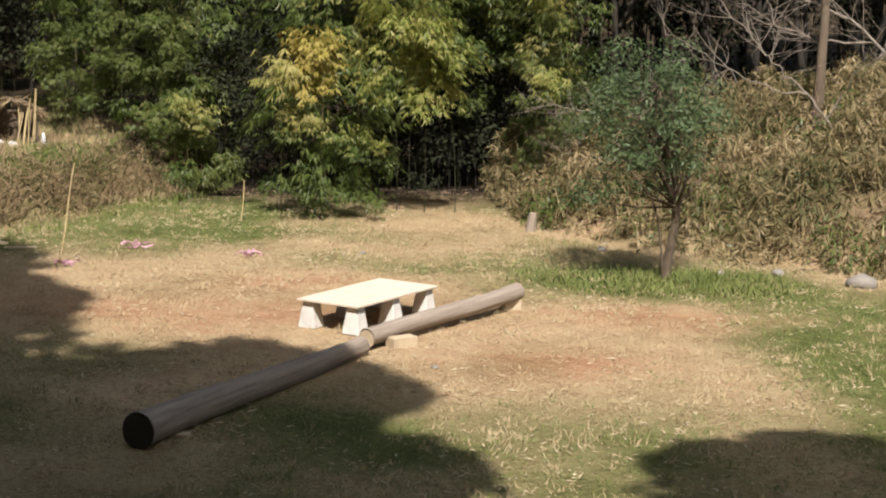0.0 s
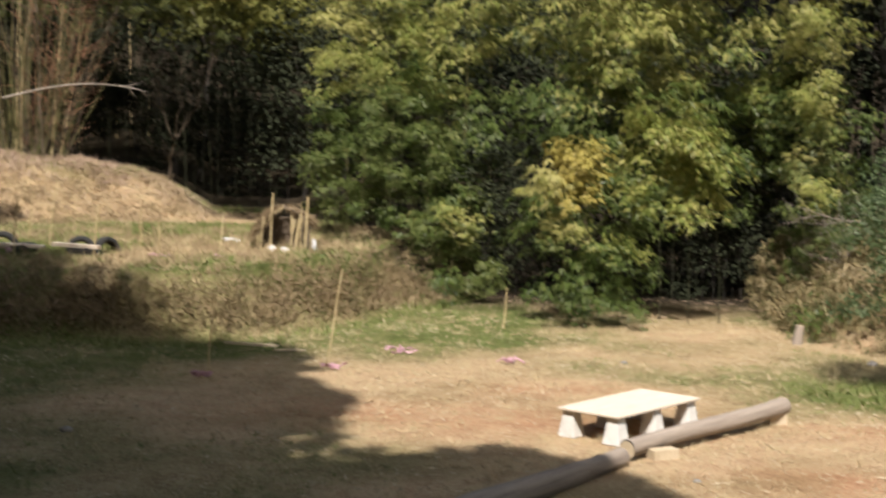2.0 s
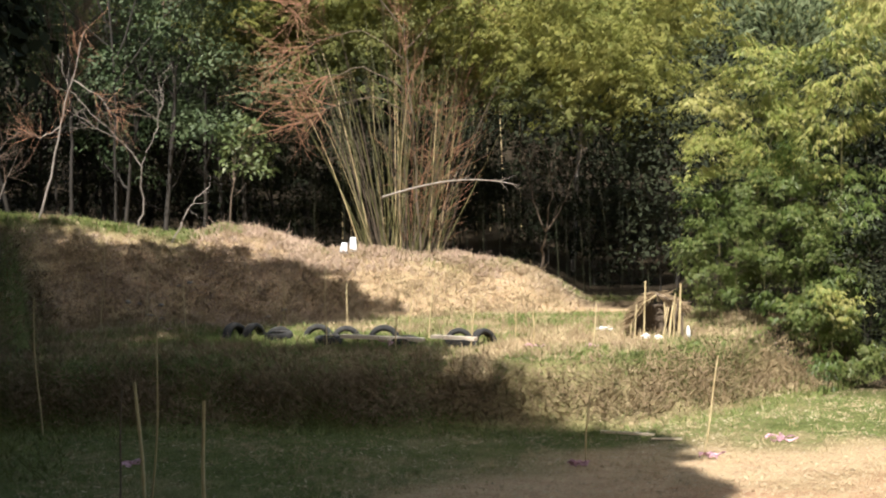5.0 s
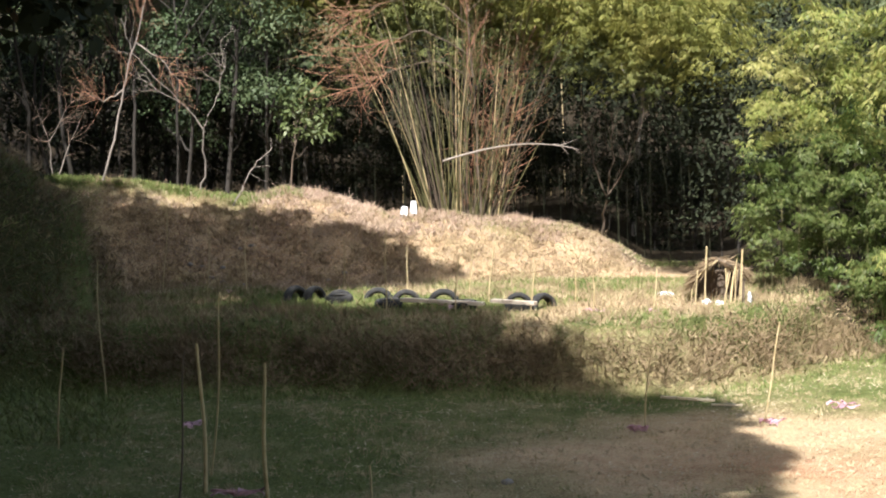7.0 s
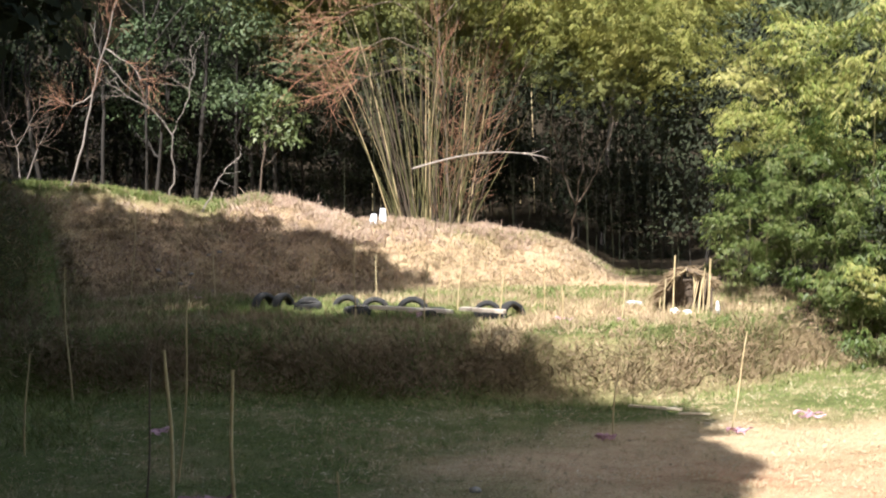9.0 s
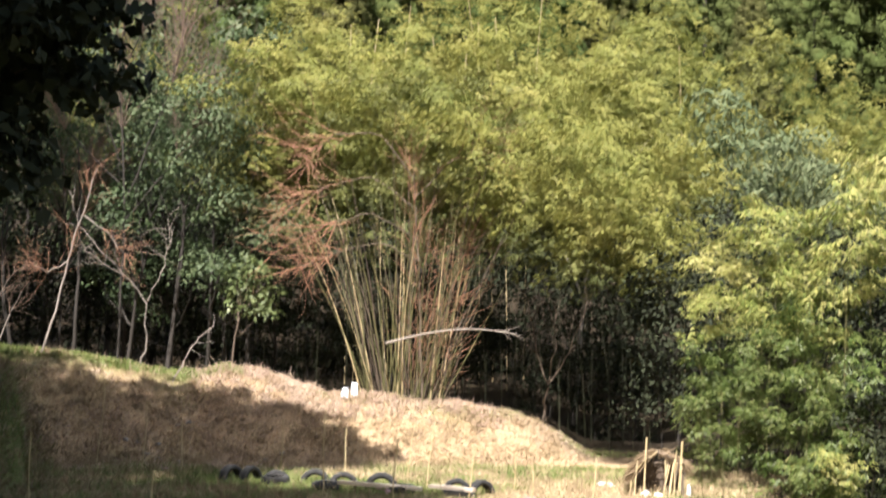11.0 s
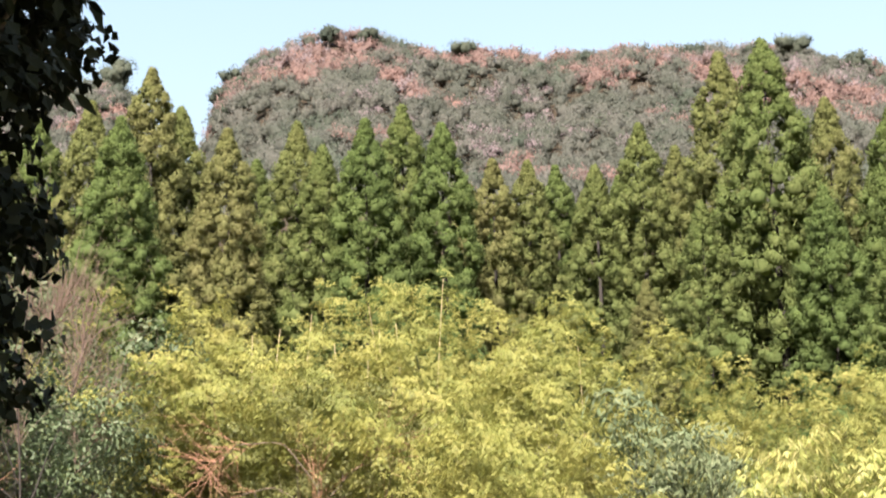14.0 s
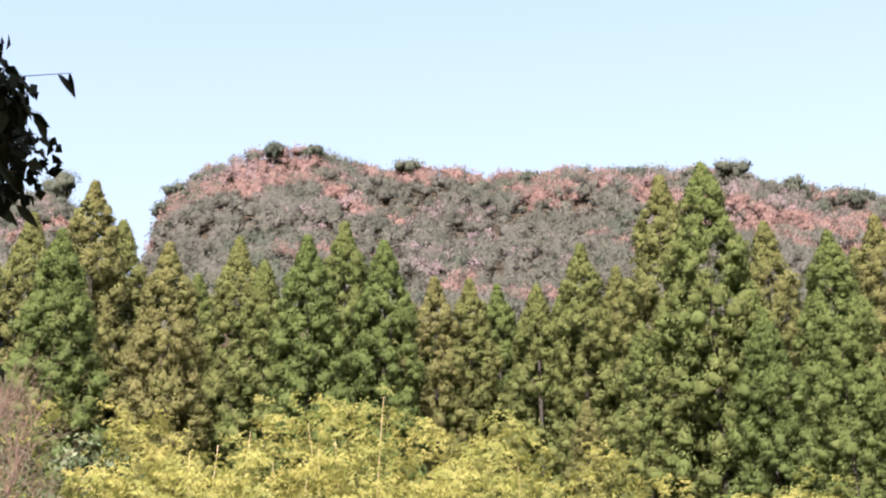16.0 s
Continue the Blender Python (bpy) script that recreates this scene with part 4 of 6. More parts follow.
# ---- small tree in its ring of grass ----
def small_tree():
    rng = np.random.default_rng(31)
    ob = thing("tree", Matrix.Translation((3.36, 23.2, gz(3.36, 23.2) - 0.04)), "small evergreen tree with a dark trunk in green grass", "tree")
    n = 150
    d = unit(rng.normal(size=(n, 3)))
    cs = np.array([-0.28, 0, 2.32]) + d * rng.uniform(0, 1, (n, 1)) ** 0.4 * np.array([1.05, 1.0, 1.05])
    cs[:, 0] -= 0.12 * np.clip(2.0 - cs[:, 2], 0, 1)
    cs = np.concatenate([cs, np.array([-1.15, 0.1, 1.22]) + rng.normal(size=(7, 3)) * 0.13, np.array([-0.45, 0, 3.35]) + rng.normal(size=(8, 3)) * np.array([0.3, 0.3, 0.15])])
    stem = np.array([[0, 0, 0], [0.03, 0, 0.4], [0.10, 0, 0.8], [0.12, 0, 1.15], [0.02, 0.02, 1.6], [-0.10, 0.02, 2.2], [-0.2, 0, 2.9]])
    lines = [(stem, np.array([0.085, 0.072, 0.066, 0.06, 0.05, 0.038, 0.018])),
             (np.array([[-0.03, -0.02, 0.05], [-0.07, 0, 0.5], [-0.14, 0, 0.95], [-0.30, 0, 1.5]]), np.array([0.024, 0.02, 0.017, 0.01]))]
    for k in range(0, len(cs), 2):
        s = stem[rng.integers(3, 7)]
        lines.append((np.stack([s, (s + cs[k]) / 2 + rng.normal(size=3) * 0.08, cs[k]]), np.array([0.02, 0.012, 0.005])))
    put("trunk", raw_mesh("trunk", *tubes(lines, 7), BARK), ob, smooth=True)
    v, f, nn = cloud(rng, cs, rng.uniform(0.22, 0.5, len(cs)), 52, 0.10, 0.28, 0.8, 0.35)
    put("crown", raw_mesh("crown", v, f, OLIVE_LEAF, nn), ob)


small_tree()

# ---- great bamboo clump on the mound ----
rng = np.random.default_rng(41)
cp = spot(24.1, 43.0)
clump = thing("bamboo_clump", Matrix.Translation(cp), "wide fan of tall thin bamboo culms on the mound", "bamboo clump")
VIEW = math.radians(24.1)
RIGHT, DEEP = np.array([math.cos(VIEW), math.sin(VIEW), 0]), np.array([-math.sin(VIEW), math.cos(VIEW), 0])
for i in range(110):
    b = rng.uniform(-1, 1)
    bx, by = b * 1.0 + rng.normal(0, 0.12), rng.normal(0, 0.4)
    ln = rng.uniform(4.6, 7.8) * (1 - 0.2 * abs(b))
    t = np.linspace(0, 1, 9)
    fan = b * 0.5 + rng.normal(0, 0.16)
    bow = rng.normal(0, 0.25)
    side = bx + fan * ln * (0.55 * t + 0.12 * t ** 3) + bow * np.sin(t * 3.1) * 0.25
    deep = by * (1 + 0.35 * ln * t) + rng.normal(0, 0.12) * ln * t ** 2
    pts = side[:, None] * RIGHT + deep[:, None] * DEEP + np.array([0, 0, 1.0]) * (ln * t * (1 - 0.05 * t) - 0.08)[:, None]
    v, f = tubes([(pts, rng.uniform(0.008, 0.019) * (1 - 0.6 * t))], 5)
    put("culm", raw_mesh("culm", v, f, (DRY_CULM, BARK, BARK, CULM, CULM, CULM, CULM)[rng.integers(0, 7)]), clump, smooth=True)
tw = []
for i in range(260):
    a = rng.uniform(0.1, 2.0)
    h = rng.uniform(0.3, 4.6)
    s = (a * 0.5 + 0.16 * h * a) * RIGHT + rng.normal(0, 0.5) * DEEP + np.array([0, 0, h])
    e = unit(RIGHT * rng.normal(0.25, 0.6) + DEEP * rng.normal(0, 0.4) + np.array([0, 0, rng.uniform(0.1, 1.0)]))
    ln = rng.uniform(0.5, 1.6)
    tw.append((np.stack([s, s + e * ln * 0.5 + rng.normal(size=3) * 0.06, s + e * ln]), np.array([0.008, 0.006, 0.003])))
put("brushwood", raw_mesh("brushwood", *tubes(tw, 3), RED_TWIG), clump)
c = rng.normal(0.6, 1.9, 110)[:, None] * RIGHT + rng.normal(0, 0.9, 110)[:, None] * DEEP + rng.uniform(5.2, 8.6, 110)[:, None] * np.array([0, 0, 1.0])
v, f, n_ = cloud(rng, c, 0.55, 44, 0.15, 0.22, 0.8, 0.5)
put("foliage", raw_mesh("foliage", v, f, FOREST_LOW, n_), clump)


# ---- trees that shade the meadow, beside and behind the eye ----
def shade_tree(seed, trunk, crown, radius, clumps=70, leaf=0.34, per=48, label="tall dark evergreen tree set out of view to shade the meadow", squash=0.8):
    rng = np.random.default_rng(seed)
    x, y = trunk
    z0 = gz(x, y)
    ob = thing("shade_tree", Matrix.Translation((x, y, z0 - 0.05)), label, "tree", "shade trees")
    c = np.array(crown) - np.array([x, y, z0])
    t = np.linspace(0, 1, 9)[:, None]
    trunk_pts = t * np.array([0, 0, c[2] - radius * 0.4]) + t ** 3 * np.array([c[0], c[1], 0])
    lines = [(trunk_pts, 0.30 * (1 - 0.7 * t[:, 0]) + 0.03)]
    d = unit(rng.normal(size=(clumps, 3)))
    cs = c + d * radius * rng.uniform(0.0, 1, (clumps, 1)) ** 0.45 * 0.85 * np.array([1, 1, squash])
    for k in range(0, clumps, 2):
        s = trunk_pts[rng.integers(5, 9)]
        e = cs[k]
        lines.append((np.stack([s, (s + e) / 2 + rng.normal(size=3) * 0.3, e]), np.array([0.09, 0.05, 0.02])))
    v, f = tubes(lines, 6)
    put("trunk", raw_mesh("trunk", v, f, BARK), ob, smooth=True)
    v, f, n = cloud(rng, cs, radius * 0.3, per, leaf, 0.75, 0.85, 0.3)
    put("crown", raw_mesh("crown", v, f, SHADE_LEAF, n), ob)
    return ob


COT = 1 / math.tan(SUN_EL)
def over(px, py, h):
    """The place at height h from which a crown shades the ground at (px, py)."""
    return (px + 0.10 * COT * h, py - 0.995 * COT * h, h)


# unseen trees inferred from the shade; each crown is set from its shadow
shade_tree(85, (-8.5, 0.5), over(-6.1, 20.8, 21), 1.35, 60, 0.45, 90, squash=0.9)
shade_tree(86, (-11.5, 1.0), over(-6.9, 17.8, 19), 2.1, 70, 0.45, 90, squash=0.9)
shade_tree(51, (-7.0, 1.2), over(-7.8, 18.6, 20), 3.3, 110, 0.45, 80)
shade_tree(52, (-3.2, -2.0), over(-2.6, 15.6, 15), 2.2, 80, 0.42, 90)
shade_tree(53, (-1.0, -3.2), over(-1.3, 12.4, 14), 1.9, 80, 0.42, 90)
shade_tree(54, (4.6, -2.0), over(3.55, 12.7, 13), 1.7, 60, 0.38, 90)
shade_tree(60, (-12.5, 4.0), over(-11.0, 17.2, 17), 3.6, 110, 0.45, 80)
shade_tree(61, (-7.0, -2.0), over(-5.4, 14.4, 17), 2.7, 100, 0.42, 90)
shade_tree(81, (-9.5, 4.0), over(-8.3, 22.9, 21), 2.5, 80, 0.45, 80)
shade_tree(82, (-21.5, 5.5), over(-18.6, 19.4, 18), 4.2, 120, 0.45, 70)
shade_tree(84, (-14.5, 2.5), over(-13.2, 18.6, 19), 3.6, 110, 0.45, 80)
shade_tree(87, (-5.4, -4.0), over(-1.5, 16.4, 17), 1.3, 50, 0.4, 90)
shade_tree(88, (-4.2, -5.4), over(-3.0, 12.4, 15), 2.3, 90, 0.42, 90)
# added out of view to darken the edge of the wood
shade_tree(89, (-28.0, 25.5), (-28.4, 28.0, 21.0), 4.2, 120, 0.5, 70)
shade_tree(55, (-14.0, 6.5), over(-12.6, 23.5, 21), 4.4, 110, 0.45)
shade_tree(56, (-18.5, 7.5), over(-17.6, 25.0, 20), 4.6, 110, 0.45)
shade_tree(57, (-22.0, 18.5), over(-21.2, 34.1, 16), 3.3, 90, 0.4)
shade_tree(90, (-20.0, 15.0), over(-18.2, 35.0, 18), 2.4, 80, 0.4, 80)
shade_tree(91, (-21.5, 13.5), over(-19.1, 32.3, 19), 2.5, 80, 0.4, 80)
shade_tree(92, (-25.0, 12.5), over(-22.3, 30.6, 18), 2.8, 80, 0.4, 80)
shade_tree(58, (-24.5, 16.0), over(-24.0, 28.6, 17), 4.2, 100, 0.45)
shade_tree(59, (-15.5, 12.0), over(-13.4, 27.4, 19), 2.4, 60, 0.4)
shade_tree(83, (-27.0, 22.0), over(-24.8, 32.9, 18), 3.5, 90, 0.45)
shade_tree(63, (-9.8, 9.2), (-8.25, 9.85, 8.0), 1.8, 170, 0.15, 150, "dark evergreen tree beside the viewpoint", 1.9)
# unseen trees added only to block sky light over the shaded meadow
for i, (x, y, h, r) in enumerate(((-24, 1, 20, 5.5), (-17, -5, 21, 5.5), (-10, -9, 22, 5.5), (-3, -11, 22, 5.5), (5, -11, 21, 5.5), (12, -8, 20, 5.0), (-30, 7, 18, 5.5), (-20, 10, 19, 4.5), (-27, 16, 20, 5.0), (-31.5, 22, 20, 5.0), (-36, 29, 20, 5.0))):
    shade_tree(66 + i, (x, y), (x + 0.5, y, h * 0.6), r, 130, 0.75, 100, squash=1.6)


# hanging leafy branch against the sky
def hanging_branch():
    rng = np.random.default_rng(64)
    o = Vector((-7.45, 9.6, 9.05))
    ob = thing("leafy_branch", Matrix.Translation(o), "dark branch with long drooping leaves against the sky", "branch")
    lines, P, D = [], [], []
    right, upv = np.array([0.82, 0.57, 0]), np.array([0, 0, 1.0])
    for k in range(9):
        a0 = rng.uniform(-0.5, 0.3) * upv - right * 0.5
        end = right * rng.uniform(0.45, 1.5) + upv * rng.uniform(-0.85, 0.55) + rng.normal(size=3) * 0.08
        t = np.linspace(0, 1, 6)[:, None]
        pts = a0 * (1 - t) + end * t + upv * 0.14 * np.sin(t * 3.1)
        lines.append((pts, 0.011 * (1 - 0.75 * t[:, 0])))
        for j in range(11):
            s = 1 - rng.uniform(0, 0.62) ** 1.3
            q = np.array([np.interp(s, t[:, 0], pts[:, i]) for i in range(3)])
            P.append(q); D.append(right * rng.uniform(-0.3, 0.9) + rng.normal(size=3) * 0.25 - upv * rng.uniform(0.5, 1.3))
    put("spray", raw_mesh("spray", *tubes(lines, 5), BARK), ob)
    for q, d in zip(P, D):
        d = unit(d)
        side = unit(np.cross(d, np.array([0.5, -0.8, 0.2]) + rng.normal(size=3) * 0.5))
        nor = np.cross(side, d)
        ln, w = 0.20 * rng.uniform(0.75, 1.25), 0.034 * rng.uniform(0.8, 1.2)
        t = np.linspace(0, 1, 7)[:, None]
        wide = np.array([0.12, 0.62, 0.95, 1.0, 0.8, 0.45, 0.03])[:, None] * w
        rib = q + d * ln * t - np.array([0, 0, 0.035]) * t ** 2 + nor * 0.0
        lift = nor * wide * 0.35
        v = np.stack([rib - side * wide + lift, rib, rib + side * wide + lift], 1).reshape(-1, 3)
        f = [[3 * a + b, 3 * a + b + 1, 3 * a + b + 4, 3 * a + b + 3] for a in range(6) for b in range(2)]
        put("leaf", raw_mesh("leaf", v, f, SHADE_LEAF), ob, smooth=True)


hanging_branch()


# ---- trees on and behind the mound ----
def frame_axes(az):
    a = radians(az)
    return np.array([math.cos(a), math.sin(a), 0]), np.array([-math.sin(a), math.cos(a), 0])


def poly_tree(seed, az, d, stems, r0, label, bark, twig_mat=None, twig_len=0.6, twigs=14, name="bare_tree", twig_r=0.008):
    """A tree from its stems, each a line of (sideways, up) in metres from the foot; twigs grow at the ends."""
    rng = np.random.default_rng(seed)
    right, deep = frame_axes(az)
    ob = thing(name, Matrix.Translation(spot(az, d, -0.05)), label, "tree", "bare trees on the mound")
    lines, tw = [], []
    for k, st in enumerate(stems):
        p = np.array([right * a + np.array([0, 0, 1.0]) * b for a, b in st])
        n = 4 * (len(p) - 1) + 1
        i = np.linspace(0, len(p) - 1, n)
        q = np.stack([np.interp(i, np.arange(len(p)), p[:, c]) for c in range(3)], 1)
        q[1:-1] += rng.normal(size=(n - 2, 3)) * 0.025
        q += deep * np.linspace(0, rng.normal(0, 0.5) if k else 0, n)[:, None]
        rr = r0 if k == 0 else r0 * 0.62
        lines.append((q, rr * (1 - 0.65 * np.linspace(0, 1, n))))
        for j in range(twigs):
            s = q[rng.integers(n // 2, n)]
            e = unit(q[-1] - q[-4] + rng.normal(size=3) * 0.5)
            a, _ = limbs(rng, s, e, twig_len * rng.uniform(0.6, 1.2), twig_r, 1, 0.5, 0.1, 3, 0.2, 3)
            tw += a
    v, f = tubes(lines, 6)
    put("trunk", raw_mesh("trunk", v, f, bark), ob, smooth=True)
    v, f = tubes(tw, 3)
    tagged(put("spray", raw_mesh("spray", v, f, twig_mat or bark), ob), "fine bare twigs", kind="stuff")
    return ob


poly_tree(71, 36.8, 42.0, [[(0, 0), (0.35, 1.1), (0.62, 2.4), (0.95, 3.6), (1.3, 4.8)], [(0.62, 2.4), (0.1, 2.1), (-0.25, 2.3)], [(0.95, 3.6), (1.5, 3.2), (2.0, 2.6)]],
          0.034, "pale leaning bare tree with russet twigs on the mound", GREY_BARK, RED_TWIG, 0.8, 20, twig_r=0.007)
poly_tree(72, 33.4, 42.2, [[(0, 0), (0.15, 0.6), (0.12, 1.7), (-0.3, 2.3), (-1.1, 3.1), (-1.6, 3.7), (-1.9, 4.6)], [(0.12, 1.7), (0.5, 2.5), (0.7, 3.3), (0.65, 4.0)], [(-0.3, 2.3), (-0.9, 2.65), (-1.4, 3.0)]],
          0.026, "pale forked bare tree with crooked limbs on the mound", GREY_BARK, GREY_BARK, 0.7, 10)
poly_tree(73, 35.7, 44.5, [[(0, 0), (0.05, 1.6), (0.12, 3.2), (0.0, 6.0)]], 0.06, "straight bare trunk behind the mound, toned dark for shade", SHADE_BARK, SHADE_BARK, 0.8, 10)
poly_tree(74, 32.3, 41.4, [[(0, 0), (0.25, 0.45), (0.45, 0.9), (0.75, 1.25), (1.05, 1.5)]], 0.024, "thin slanting bare sapling on the mound", PALE_BARK, PALE_BARK, 0.3, 5)
poly_tree(75, 38.4, 44.0, [[(0, 0), (0.3, 0.8), (0.7, 1.7)], [(0, 0), (-0.1, 1.2), (-0.35, 1.9)], [(-0.1, 1.2), (0.5, 2.2)]], 0.022, "low bare tree with tangled grey twigs", GREY_BARK, BROWN_TWIG, 0.7, 8)
poly_tree(76, 19.1, 44.6, [[(0, 0), (0.05, 0.6), (0.15, 1.1), (0.75, 2.1), (1.2, 3.4)], [(0.15, 1.1), (-0.2, 2.0), (-0.4, 3.2)], [(0.15, 1.1), (0.35, 2.4), (0.3, 3.4)]],
          0.045, "grey forked tree under the eaves of the wood", BARK, BARK, 0.9, 11)
poly_tree(77, 23.4, 42.5, [[(0, 0), (-0.1, 3.0), (-0.3, 6.2)], [(-0.2, 4.4), (-1.4, 5.1), (-2.6, 4.8), (-3.6, 4.2)], [(-0.2, 5.2), (-1.4, 6.1), (-2.6, 5.8), (-3.7, 5.2)], [(-0.1, 3.8), (-1.2, 4.3), (-2.4, 4.0), (-3.2, 3.6)], [(-0.3, 6.0), (-1.2, 7.2), (-2.4, 7.2), (-3.2, 6.6)], [(-0.3, 5.5), (0.8, 6.6), (1.5, 7.0)]],
          0.035, "bare tree with a head of russet twigs behind the clump", BARK, RED_TWIG, 1.4, 22, twig_r=0.011)
poly_tree(78, 36.2, 47.0, [[(0, 0), (0.1, 4), (-0.2, 8.0)], [(0.1, 4), (1.3, 7.5)], [(0.1, 4.5), (-1.4, 7.8)], [(0.1, 3.5), (0.9, 5.5)]], 0.035, "tall brown bare tree with dense fine twigs", SHADE_BARK, BROWN_TWIG, 1.7, 60, twig_r=0.010)
poly_tree(79, 18.0, 52.0, [[(0, 0), (0.3, 4), (0.6, 7.5)], [(0.3, 4), (-0.8, 7.0)], [(0.6, 6), (1.8, 8.6)]], 0.08, "grey bare tree among the bamboo wood", PALE_BARK, PALE_BARK, 1.5, 22)

poly_tree(90, 34.2, 43.8, [[(0, 0), (0.1, 4.5), (-0.1, 8.5), (0.2, 11.4)], [(0.1, 4.5), (1.3, 7.8), (1.7, 9.8)], [(0.0, 5.5), (-1.2, 8.6), (-1.5, 10.6)], [(-0.1, 8.0), (0.9, 10.2)], [(0.1, 4.0), (1.5, 5.8), (2.4, 7.6)], [(0.0, 5.0), (-1.5, 6.4), (-2.2, 8.2)]],
          0.038, "tall brown bare tree with a haze of russet twigs", SHADE_BARK, BROWN_TWIG, 1.8, 64, twig_r=0.011)
rng = np.random.default_rng(80)
EV = [broadleaf(rng, 8.0, 0.07, BROAD_LEAF, leaf=0.16, per=70, depth=3, spread=0.75, puff=0.75, name="evergreen_tree", bare_to=0.3, bark=SHADE_BARK) for i in range(3)]
spots = [(*polar(a, d), s) for a, d, s in ((33.9, 44.6, 0.95), (32.5, 45.2, 1.0), (31.1, 44.8, 0.9), (29.5, 45.4, 0.95), (37.7, 45.4, 0.9), (39.2, 45.0, 0.95), (32.3, 46.5, 0.95), (34.0, 48.0, 1.1), (30.4, 47.5, 0.9), (36.8, 49.0, 1.1), (38.5, 46.0, 1.0), (28.7, 48.5, 0.85), (31.4, 49.5, 1.2), (33.2, 51.0, 1.3), (35.2, 50.0, 1.35), (37.2, 51.5, 1.3), (32.4, 54.0, 1.5), (34.6, 55.0, 1.55), (36.8, 56.0, 1.5), (30.8, 56.0, 1.4))]
PALE_EV = [broadleaf(rng, 8.0, 0.07, GLAUCOUS_LEAF, leaf=0.30, per=46, depth=3, spread=0.6, puff=0.7, name="evergreen_tree", bare_to=0.35, bark=SHADE_BARK, aspect=0.24, droop=1.1) for i in range(2)]
sow(PALE_EV, [(*polar(a, d), k) for a, d, k in ((12.9, 48.0, 1.2), (11.2, 47.5, 1.0), (10.0, 49.0, 0.95), (14.3, 48.6, 0.95), (8.8, 47.0, 0.9), (12.0, 50.0, 1.05))], rng, "pale grey-green tree with long drooping leaves", "tree", "evergreens at the wood's edge", (0.97, 1.03))
sow(EV, spots, rng, "glossy grey-green evergreen tree at the wood's edge", "tree", "evergreens at the wood's edge")
sh = broadleaf(rng, 2.75, 0.03, SHRUB_LEAF, leaf=0.19, per=44, depth=2, spread=0.75, kids=4, puff=0.42, name="shrub", bare_to=0.4)
tagged(place(sh, spot(30.2, 43.0)), "leafy young evergreen shrub in sun on the mound", "shrub")


# ---- wild bank ----
def scatter(seed, n, az0, az1, d0, d1, keep=None):
    rng = np.random.default_rng(seed)
    az, d = rng.uniform(az0, az1, n), np.sqrt(rng.uniform(d0 ** 2, d1 ** 2, n))
    x, y = -np.sin(np.radians(az)) * d, np.cos(np.radians(az)) * d
    z, g, l = land(x, y)
    if keep is not None:
        m = keep(x, y, z, g, l, az, d, rng)
        x, y, z, g = x[m], y[m], z[m], g[m]
    return np.stack([x, y, z], 1), g, rng


def rbank(x, y):
    return (y - np.interp(x, RBANK_X, RBANK_Y)) * 0.75


def stuff(name, label, category, v, f, mat, n=None):
    return tagged(put(name, raw_mesh(name, v, f, mat, n)), label, category, kind="stuff")


P, g, rng = scatter(81, 9500, -22, -0.5, 22, 34, lambda x, y, z, g, l, az, d, r: (rbank(x, y) > 0.15) & (x > 1.0) & (r.uniform(0, 1, len(x)) < np.clip(rbank(x, y) / 1.2, 0.25, 1) * np.clip(0.6 + 0.7 * wob(x, y, 1.9, 2.0), 0.08, 1)))
hgt = rng.uniform(0.1, 1, len(P)) * np.clip(0.3 + 0.35 * rbank(P[:, 0], P[:, 1]), 0.2, 1.0) * (0.7 + 0.6 * wob(P[:, 0], P[:, 1], 1.6))
per = 21
tip = np.repeat(P + np.array([0, 0, 1.0]) * np.maximum(hgt, 0.05)[:, None], per, 0)
fan = unit(rng.normal(size=tip.shape) * np.array([1, 1, 0.35]))
Q = tip + fan * 0.05
v, f, nn = leaves(Q, fan * 0.65 + np.array([0, -0.1, -0.5]) + rng.normal(size=Q.shape) * np.array([0.2, 0.2, 0.55]), 0.22 * rng.uniform(0.6, 1.3, len(Q)), 0.023 * rng.uniform(0.7, 1.3, len(Q)), rng, face=fan * 0.7 + np.array([0, -0.2, 0.8]), blend=0.7)
v[:, 2] = np.maximum(v[:, 2], np.repeat(np.repeat(P[:, 2], per), 4) + 0.01)
stuff("bamboo_grass", "withered straw-coloured bamboo grass over the wild bank", "bamboo grass", v, f, SASA_LEAF, nn)
P, g, rng = scatter(83, 26000, -22, -0.5, 22, 34, lambda x, y, z, g, l, az, d, r: (rbank(x, y) > 0.0) & (x > 1.0) & (wob(x, y, 1.3, 7.0) > 0.3))
Q = P + np.array([0, 0, 1.0]) * (rng.uniform(0.02, 0.55, len(P)))[:, None]
v, f, nn = leaves(Q, rng.normal(size=Q.shape) * 0.6 + np.array([0, -0.2, -0.4]), 0.17 * rng.uniform(0.6, 1.3, len(Q)), 0.035, rng, face=rng.normal(size=Q.shape) * 0.5 + np.array([0, -0.6, 0.7]), blend=0.5)
stuff("green_undergrowth", "low green leaves among the withered bamboo grass", "undergrowth", v, f, BAMBOO_LEAF, nn)
S, g, rng = scatter(82, 1200, -22, -0.5, 22, 33, lambda x, y, z, g, l, az, d, r: (rbank(x, y) > 0.3) & (x > 1.0))
L = rng.uniform(0.3, 1.1, len(S))
v, f = leaves(S, rng.normal(size=S.shape) * 0.22 + np.array([0, 0, 1.0]), L, 0.009, rng)
stuff("dry_stalks", "dry upright stalks among the bamboo grass", "stalks", v, f, DRY_CULM)

